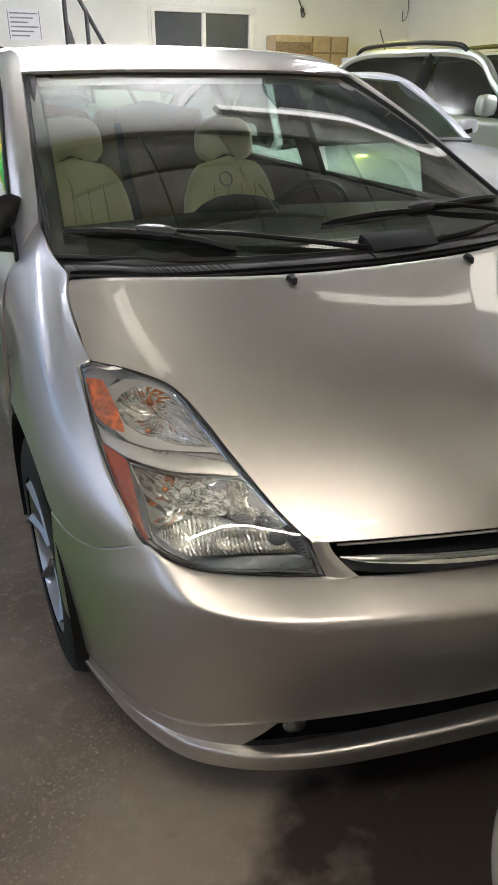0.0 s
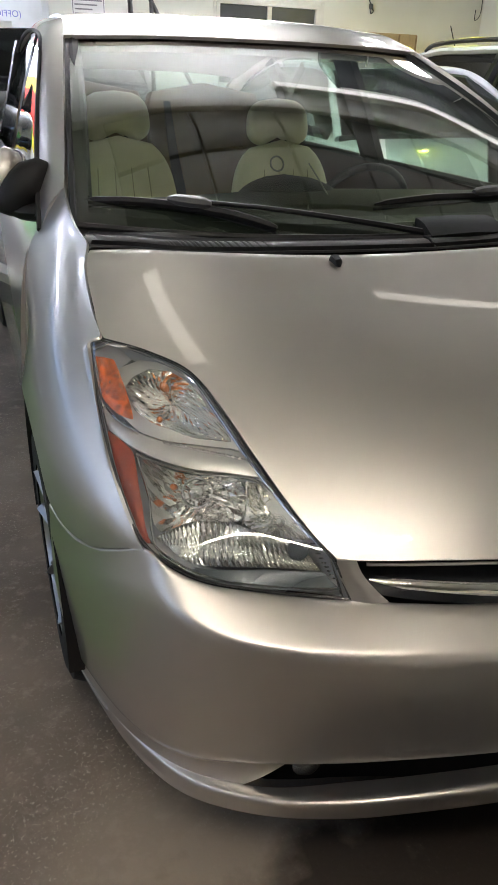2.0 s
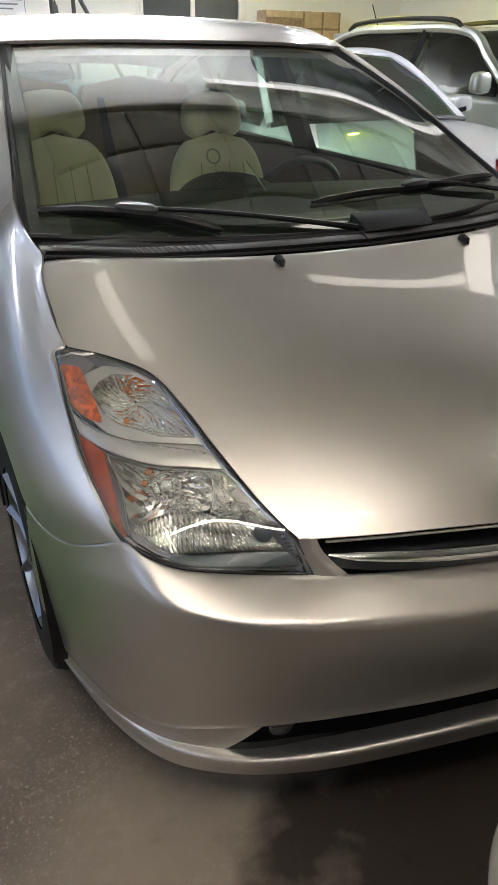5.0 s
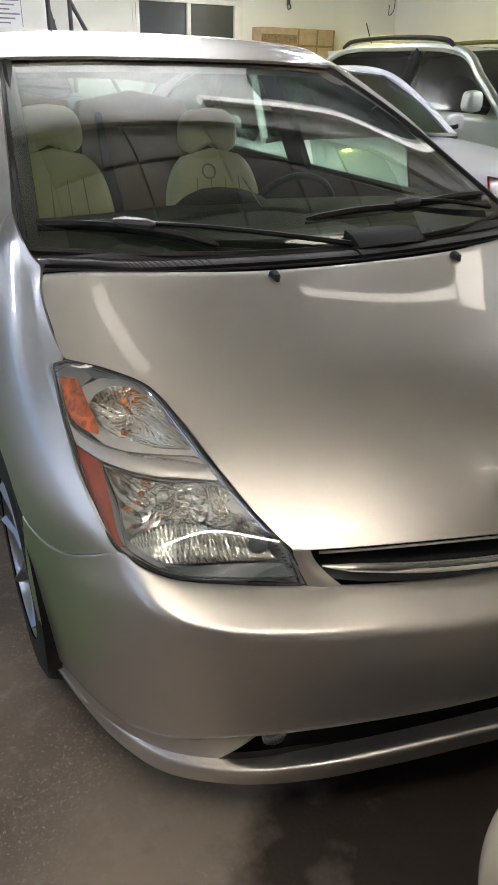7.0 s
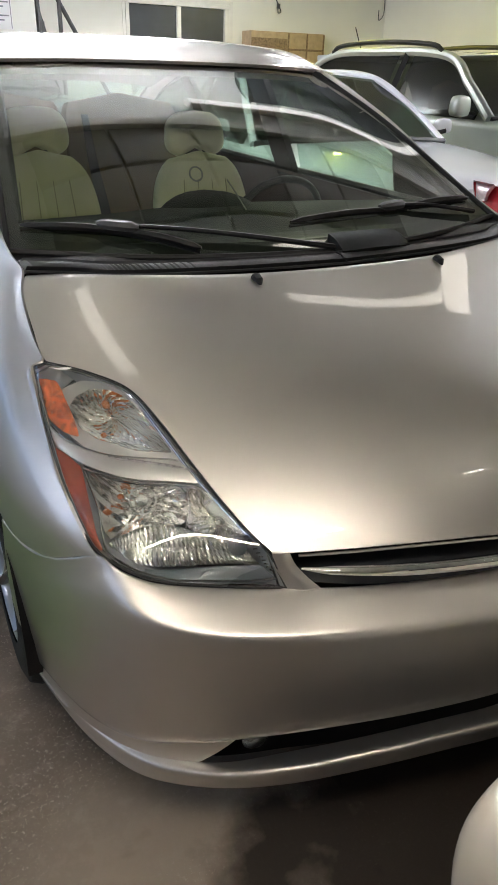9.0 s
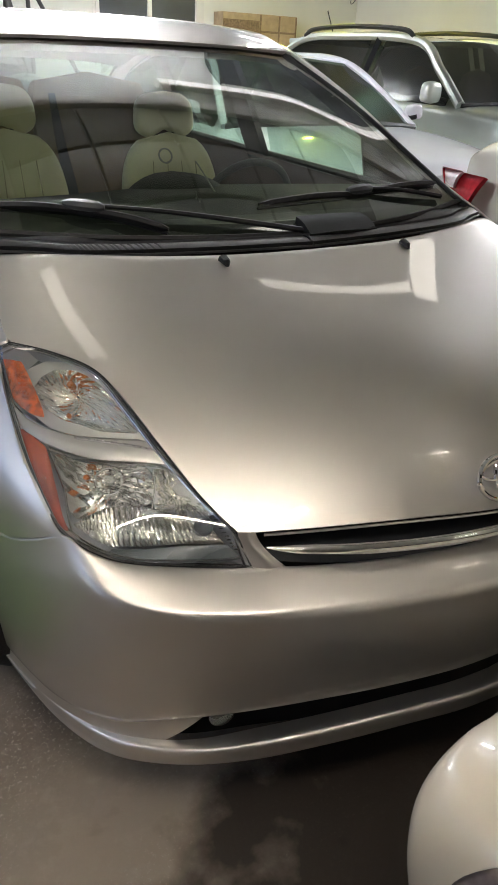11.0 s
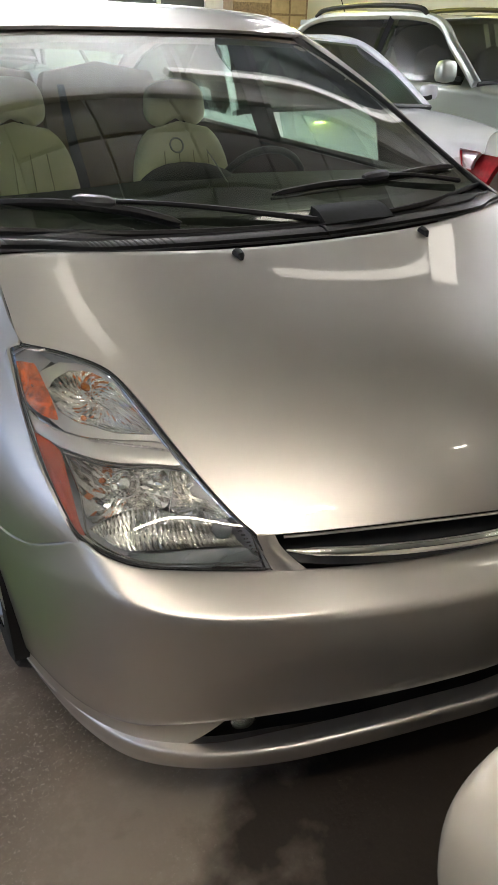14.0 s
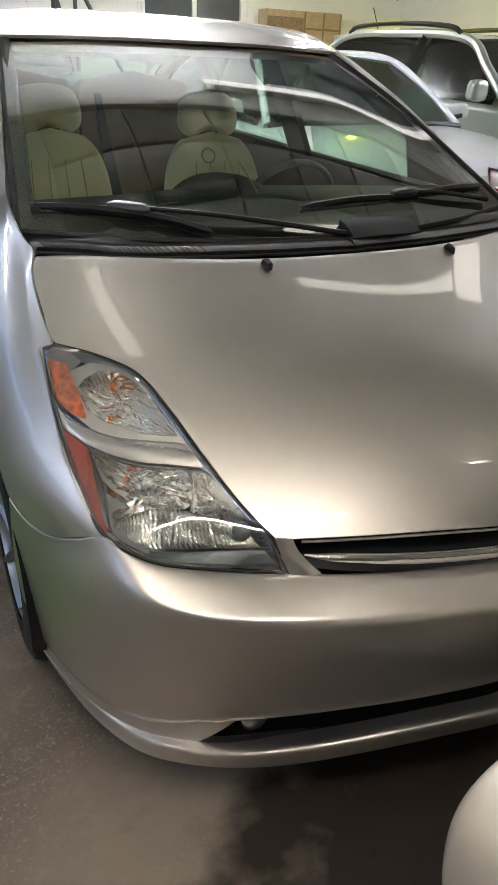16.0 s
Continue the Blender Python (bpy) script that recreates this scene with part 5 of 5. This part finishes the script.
for a in (200, 270, 340):
    w = radians(a)
    part("spoke", tube_bm(np.array([(.37 + .05 * math.cos(w), 1.835, .875 + .04 * math.sin(w)), (.37 + .18 * math.cos(w), 1.84 - .073 * math.sin(w), .875 + .16 * math.sin(w))]), .014, 6, squash=.5), BLACK_PLASTIC, sw)
part("column", tube_bm(np.array([(.37, 1.70, .80), (.37, 1.83, .86)]), .05, 12), BLACK_PLASTIC, sw)
for e in (-1, 1):
    part("sun_visor", box_bm(e * .32 - .2, 1.98, 1.375, e * .32 + .2, 2.16, 1.395, 0.008), HEADLINER, car)
    part("pillar_trim", tube_bm(np.array([(e * .70, 1.25, 1.03), (e * .64, 1.62, 1.215), (e * .59, 1.98, 1.37)]), [.024, .024, .024], 8), SEAL, car)
# folded paper tag hanging behind the glass
part("antenna_wire", tube_bm(spline([(.03, 1.42, 1.005), (.035, 1.50, 1.04), (.03, 1.56, 1.075)], 9), .0022, 5), HEADLINER, car)

# ---- other cars ----
def plain_car(name, label, m, L, Wd, paintm, zh, zc, zr, cowl, ws_top, roof_end, rw_base, tail_z, roof_rails=False, mirror=True, wheels=True, glassm=None, pillar_r=.026, lampm=None, mirror_size=(.16, .08, .11)):
    """A car whose nose is at y = 0 and tail at y = L. zh, zc, zr: heights at nose, cowl and roof."""
    c = thing(name, label, "car")
    c.matrix_world = m
    h = Wd / 2
    gm = glassm or DARK_GLASS

    def rails(ys, xs, zs):
        return [(-x, y, z) for x, y, z in zip(xs, ys, zs)]

    ys = [0.02, 0.18, 0.6, cowl, (ws_top + cowl) / 2 + .3, L * .55, rw_base, L - .25, L - .02]
    top = [zh, zh + .07, (zh + zc) / 2 + .05, zc, zc + .01, zc + .02, tail_z, tail_z - .01, tail_z - .08]
    sh_x = [h * .70, h * .84, h * .93, h * .96, h * .97, h * .97, h * .96, h * .94, h * .84]
    deck = rails(ys, [0] * 9, [z + .05 for z in top])
    deck_m = rails(ys, [x * .55 for x in sh_x], [z + .035 for z in top])
    shoulder = rails(ys, [x * .93 for x in sh_x], top)
    waist = rails(ys, sh_x, [z - .12 for z in top])
    mid = rails(ys, [min(h, x * 1.04) for x in sh_x], [.62, .62, .6, .6, .6, .6, .6, .62, .62])
    low = rails(ys, [x * 1.02 for x in sh_x], [.32] * 9)
    sill = rails(ys, [x * .95 for x in sh_x], [.18] * 9)
    g = loft([deck, deck_m, shoulder, waist, mid, low, sill], 61, 37)
    full = np.concatenate([g, mir(g)[::-1][1:]], 0)
    part("body", grid_bm(full), paintm, c)
    for ya, front in ((0.02, True), (L - .02, False)):
        col = full[:, 0] if front else full[:, -1]
        cen = col.mean(0) + (0, -.06 if front else .06, 0)
        part("bumper", grid_bm(np.stack([col, (col + cen) / 2 + (0, -.03 if front else .03, 0), np.broadcast_to(cen, col.shape)]), flip=not front), paintm, c)
    # greenhouse
    bx, tx = h * .88, h * .66
    roof = loft([[(-tx, ws_top, zr - .05), (0, ws_top - .06, zr - .02), (tx, ws_top, zr - .05)], [(-tx, (ws_top + roof_end) / 2, zr - .015), (0, (ws_top + roof_end) / 2, zr + .02), (tx, (ws_top + roof_end) / 2, zr - .015)], [(-tx, roof_end, zr - .07), (0, roof_end + .05, zr - .04), (tx, roof_end, zr - .07)]], 21, 21)
    part("roof", grid_bm(roof, hem=0.02), paintm, c)
    fw = loft([[(-bx, cowl + .12, zc + .02), (0, cowl - .06, zc + .06), (bx, cowl + .12, zc + .02)], [(-(bx + tx) / 2 - .008, (cowl + ws_top) / 2 + .03, (zc + zr) / 2 - .004), (0, (cowl + ws_top) / 2 - .08, (zc + zr) / 2 + .025), ((bx + tx) / 2 + .008, (cowl + ws_top) / 2 + .03, (zc + zr) / 2 - .004)], [(-tx, ws_top, zr - .055), (0, ws_top - .06, zr - .025), (tx, ws_top, zr - .055)]], 21, 13)
    part("windshield", grid_bm(fw), gm, c, "dark shiny windshield glass")
    rwg = loft([[(-tx, roof_end, zr - .075), (0, roof_end + .05, zr - .045), (tx, roof_end, zr - .075)], [(-bx, rw_base, tail_z + .02), (0, rw_base + .05, tail_z + .05), (bx, rw_base, tail_z + .02)]], 15, 7)
    part("rear_window", grid_bm(rwg), gm, c)
    part("cowl_trim", tube_bm(np.array([(-bx, cowl + .11, zc + .025), (-bx * .5, cowl - .02, zc + .05), (0, cowl - .06, zc + .062), (bx * .5, cowl - .02, zc + .05), (bx, cowl + .11, zc + .025)]), .02, 6), BLACK_PLASTIC, c)
    for e in (-1, 1):
        roof_line = spline([(e * bx, cowl + .12, zc + .02), (e * ((bx + tx) / 2 + .008), (cowl + ws_top) / 2 + .03, (zc + zr) / 2 - .004), (e * tx, ws_top, zr - .05), (e * tx, (ws_top + roof_end) / 2, zr - .015), (e * tx, roof_end, zr - .07), (e * bx, rw_base, tail_z + .02)], 51)
        part("pillar", tube_bm(roof_line, pillar_r, 8), paintm, c)
        lower = np.stack([np.full(51, e * h * .9), roof_line[:, 1], np.interp(roof_line[:, 1], [cowl, rw_base], [zc, tail_z]) + .005], 1)
        lower[:, 2] = np.minimum(lower[:, 2], roof_line[:, 2])
        n = 51
        cut = int(n * .52)
        for a, b in ((4, cut), (cut + 1, n - 6)):
            gg = np.stack([lower[a:b] * (1 - w) + roof_line[a:b] * w for w in np.linspace(0, 1, 5)])
            part("side_window", grid_bm(gg, flip=e > 0), gm, c)
        part("door_pillar", tube_bm(np.array([lower[cut], roof_line[cut]]), .035, 4), BLACK_PLASTIC, c)
        part("headlight", pillow(e * h * .76, .17, zh - .05, .26, .24, .13, 0, .8, 2.4), lampm or CLEAR_LENS, c)
        if mirror:
            mo = part("door_mirror", pillow(e * (h + .05), cowl + .32, zc + .11, *mirror_size, 0, .85, 3.2), paintm, c)
            part("mirror_foot", tube_bm(np.array([(e * (h * .9), cowl + .30, zc + .05), (e * (h + .05), cowl + .29, zc + .08)]), .02, 8), BLACK_PLASTIC, mo)
        if roof_rails:
            part("roof_rail", tube_bm(spline([(e * (tx + .01), ws_top + .06, zr - .02), (e * (tx + .01), ws_top + .24, zr + .045), (e * (tx + .01), (ws_top + roof_end) / 2, zr + .075), (e * (tx + .01), roof_end - .3, zr + .05), (e * (tx + .01), roof_end - .12, zr - .01)], 25), .022, 8), BLACK_PLASTIC, c, "black roof rail")
        for yw in (.85, L - .95):
            w = part("wheel", lathe_bm([(-.09, .19), (-.1, .25), (-.08, .31), (0, .325), (.08, .31), (.1, .25), (.09, .19)], 28), RUBBER, c)
            w.location = (e * (h - .10), yw, .325)
            rm = part("rim", lathe_bm([(-.08, .2), (-.05, .18), (-.06, .03), (-.06, .001)], 20), ALLOY, w)
            rm.scale = (e * -1, 1, 1)
    part("floor_pan", box_bm(-h * .8, .3, .2, h * .8, L - .3, .3), BLACK_PLASTIC, c)
    part("seat", pillow(-h * .4, cowl + 1.15, zc - .05, .48, .16, .7, 12, .85), TAN, c)
    part("seat", pillow(h * .4, cowl + 1.15, zc - .05, .48, .16, .7, 12, .85), TAN, c)
    part("dashboard", box_bm(-h * .82, cowl + .05, zc - .2, h * .82, cowl + .5, zc - .01, .04), DASH, c)
    return c


sedan = plain_car("white_sedan", "white sedan car parked beside the silver hatchback", pose(2.05, 2.55, 0), 4.55, 1.78, WHITE_PAINT, .78, .95, 1.41, 1.10, 1.86, 3.1, 3.75, 1.0, glassm=SEDAN_GLASS)
suv = plain_car("silver_suv", "silver grey sport utility car with black roof rails", pose(4.5, 3.05, 0), 4.75, 1.88, SUV_PAINT, .90, 1.07, 1.61, 1.02, 2.0, 4.0, 4.5, 1.1, roof_rails=True, pillar_r=.042, mirror_size=(.20, .11, .17))
part("antenna", tube_bm(np.array([(-.35, 3.75, 1.62), (-.35, 3.9, 1.85)]), .006, 6), BLACK_PLASTIC, suv)
part("spoiler", box_bm(-.55, 3.98, 1.52, .55, 4.35, 1.58, .015), SUV_PAINT, suv)
# beige sedan with its tail towards the white sedan's nose
beige = plain_car("beige_sedan", "beige metallic sedan with a red and clear tail lamp", pose(2.68, -2.2, 0), 4.5, 1.76, BEIGE_PAINT, .72, .95, 1.42, 1.3, 2.0, 3.1, 3.75, 1.07)
for e in (-1, 1):
    # lens panels stand proud of the corner: a wedge that narrows downwards
    def wedge(y0, y1, y2, z0, z1, x):
        top = np.array([(e * (x + .02), y, z1 - .01 * abs(y - y1)) for y in np.linspace(y0, y1, 9)])
        bot = np.array([(e * (x + .035), y, z0) for y in np.linspace(y0 * .35 + y2 * .65, y2 + .04, 9)])
        return np.stack([top * (1 - w) + bot * w + np.array([e * .012 * math.sin(math.pi * w), 0, 0]) for w in np.linspace(0, 1, 9)])
    tl = part("tail_lamp", grid_bm(wedge(4.20, 4.50, 4.33, .745, .905, .845), flip=e < 0, hem=0.03), RED_LENS, beige, "red tail lamp with a clear upper part")
    part("reverse_lens", grid_bm(wedge(4.36, 4.505, 4.40, .84, .908, .852), flip=e < 0, hem=0.02), CLEAR_LENS, tl)
sign = thing("roof_sign", "yellow board with red lettering bars on a car roof", "sign", at=(2.35, 0.55, 1.43))
part("board", box_bm(-.02, -.45, 0, .02, .45, .34, .006), YELLOW, sign)
for k in range(5):
    part("text_bar", box_bm(-.024, -.34 + k * .14, .08, -.02, -.26 + k * .14, .26), RED_INK, sign, smooth=False)
black = plain_car("black_suv", "black sport utility car with chrome trim and a white roof bar", pose(-.22, 4.78, 0), 4.3, 1.78, BLACK_PAINT, 1.02, 1.18, 1.62, 1.1, 1.7, 3.6, 4.0, 1.18, lampm=DARK_GLASS, mirror=False, glassm=DARK_GLASS)
part("roof_bar", tube_bm(np.array([(-.55, 3.0, 1.675), (-.10, 3.0, 1.68)]), .03, 8), FRAME, black, "white roof bar")

# cream white car: its tail stands close before the hatchback's nose
cream = thing("cream_white_car", "cream white hatchback car with its tail near the silver hatchback", "car")
k0 = [(.35, -.22, .16), (-.10, -.22, .16), (-.38, -.26, .16), (-.50, -.29, .16), (-.56, -.34, .16), (-.585, -.42, .16), (-.59, -.62, .16), (-.59, -1.2, .18), (-.59, -4.0, .18)]
k1 = [(.35, -.15, .42), (-.10, -.16, .42), (-.39, -.20, .42), (-.52, -.235, .42), (-.59, -.29, .42), (-.61, -.36, .42), (-.615, -.60, .42), (-.615, -1.2, .45), (-.61, -4.0, .45)]
k2 = [(.35, -.17, .60), (-.10, -.18, .60), (-.375, -.215, .60), (-.53, -.232, .60), (-.612, -.265, .60), (-.63, -.335, .61), (-.622, -.60, .62), (-.61, -1.2, .64), (-.60, -4.0, .60)]
k3 = [(.35, -.20, .66), (-.10, -.20, .66), (-.37, -.228, .66), (-.52, -.238, .68), (-.592, -.275, .685), (-.61, -.36, .695), (-.59, -.62, .715), (-.58, -1.2, .78), (-.56, -4.0, .66)]
k4 = [(.35, -.225, .68), (-.20, -.225, .68), (-.43, -.238, .705), (-.485, -.262, .72), (-.525, -.33, .735), (-.545, -.45, .755), (-.55, -.70, .79), (-.53, -1.2, .88), (-.50, -4.0, .70)]
k5 = [(.35, -.27, .93), (-.20, -.28, .93), (-.37, -.31, .93), (-.41, -.36, .935), (-.435, -.44, .94), (-.455, -.56, .95), (-.475, -.85, .96), (-.495, -1.4, .96), (-.40, -4.0, .74)]
k6 = [(.35, -.70, 1.40), (-.05, -.71, 1.395), (-.18, -.74, 1.385), (-.23, -.80, 1.38), (-.25, -.90, 1.38), (-.26, -1.05, 1.39), (-.265, -1.35, 1.405), (-.265, -1.8, 1.405), (-.20, -2.55, 1.30)]
g = loft([k0, k1, k2, k3, k4, k5], 81, 31) + np.array([.055, -.018, 0])


def other(q):
    """The same points on the cream car's other side."""
    return np.asarray(q) * (-1, 1, 1) + (.81, 0, 0)


part("body", grid_bm(np.concatenate([g[:, ::-1], other(g)[:, 1:]], 1)), CREAM_PAINT, cream)
cabin = loft([k5, [tuple(np.array(p) * .5 + np.array(q) * .5 + (-.02, .02, .02)) for p, q in zip(k5, k6)], k6], 81, 13) + np.array([.055, -.018, 0])
part("cabin_glass", grid_bm(np.concatenate([cabin[:, ::-1], other(cabin)[:, 1:]], 1)), DARK_GLASS, cream, "dark tinted cabin glass")
edge = cabin[-1, ::4]
part("roof", grid_bm(np.stack([edge * (1 - w) + other(edge) * w + (0, 0, .05 * math.sin(math.pi * w)) for w in np.linspace(0, 1, 13)])), CREAM_PAINT, cream)
for i in (20, 44):
    for q in (cabin, other(cabin)):
        part("pillar", tube_bm(q[:, i], .03, 6), CREAM_PAINT, cream)
part("seat_back", box_bm(-.2, -1.6, .4, .97, -1.45, 1.1, .04), TAN, cream)
hood = np.stack([g[-1, 56:] * (1 - w) + other(g[-1, 56:]) * w + (0, 0, .06 * math.sin(math.pi * w)) for w in np.linspace(0, 1, 11)])
part("hood", grid_bm(hood), CREAM_PAINT, cream)
part("front", box_bm(-.45, -4.12, .2, 1.2, -3.96, .70, .06), CREAM_PAINT, cream)
part("underbody", box_bm(-.48, -3.9, .16, 1.25, -.4, .24, .02), BLACK_PLASTIC, cream)
lens = g[8:25, 51:72] + np.array([-.008, .0, .005])
tl = part("tail_lamp", grid_bm(lens, flip=True, hem=0.012), TAIL_GLASS, cream, "clear and red tail lamp")
part("red_section", grid_bm(lens[7:12, 1:3] + (-.003, .001, .002), flip=True, hem=0.01), RED_LENS, tl)
part("red_section", grid_bm(lens[4:7, 11:15] + (-.003, .001, .002), flip=True, hem=0.01), RED_LENS, tl)
for r in (4, 6, 8):
    part("chrome_line", tube_bm(lens[1:17, r] + (-.004, .001, .003), .004, 6), CHROME, tl)
for x, y in ((-.44, -.95), (1.21, -.95), (-.44, -3.3), (1.21, -3.3)):
    w = part("wheel", lathe_bm([(-.09, .19), (-.1, .25), (-.08, .30), (0, .31), (.08, .30), (.1, .25), (.09, .19), (0, .05)], 28), RUBBER, cream)
    w.location = (x, y, .31)
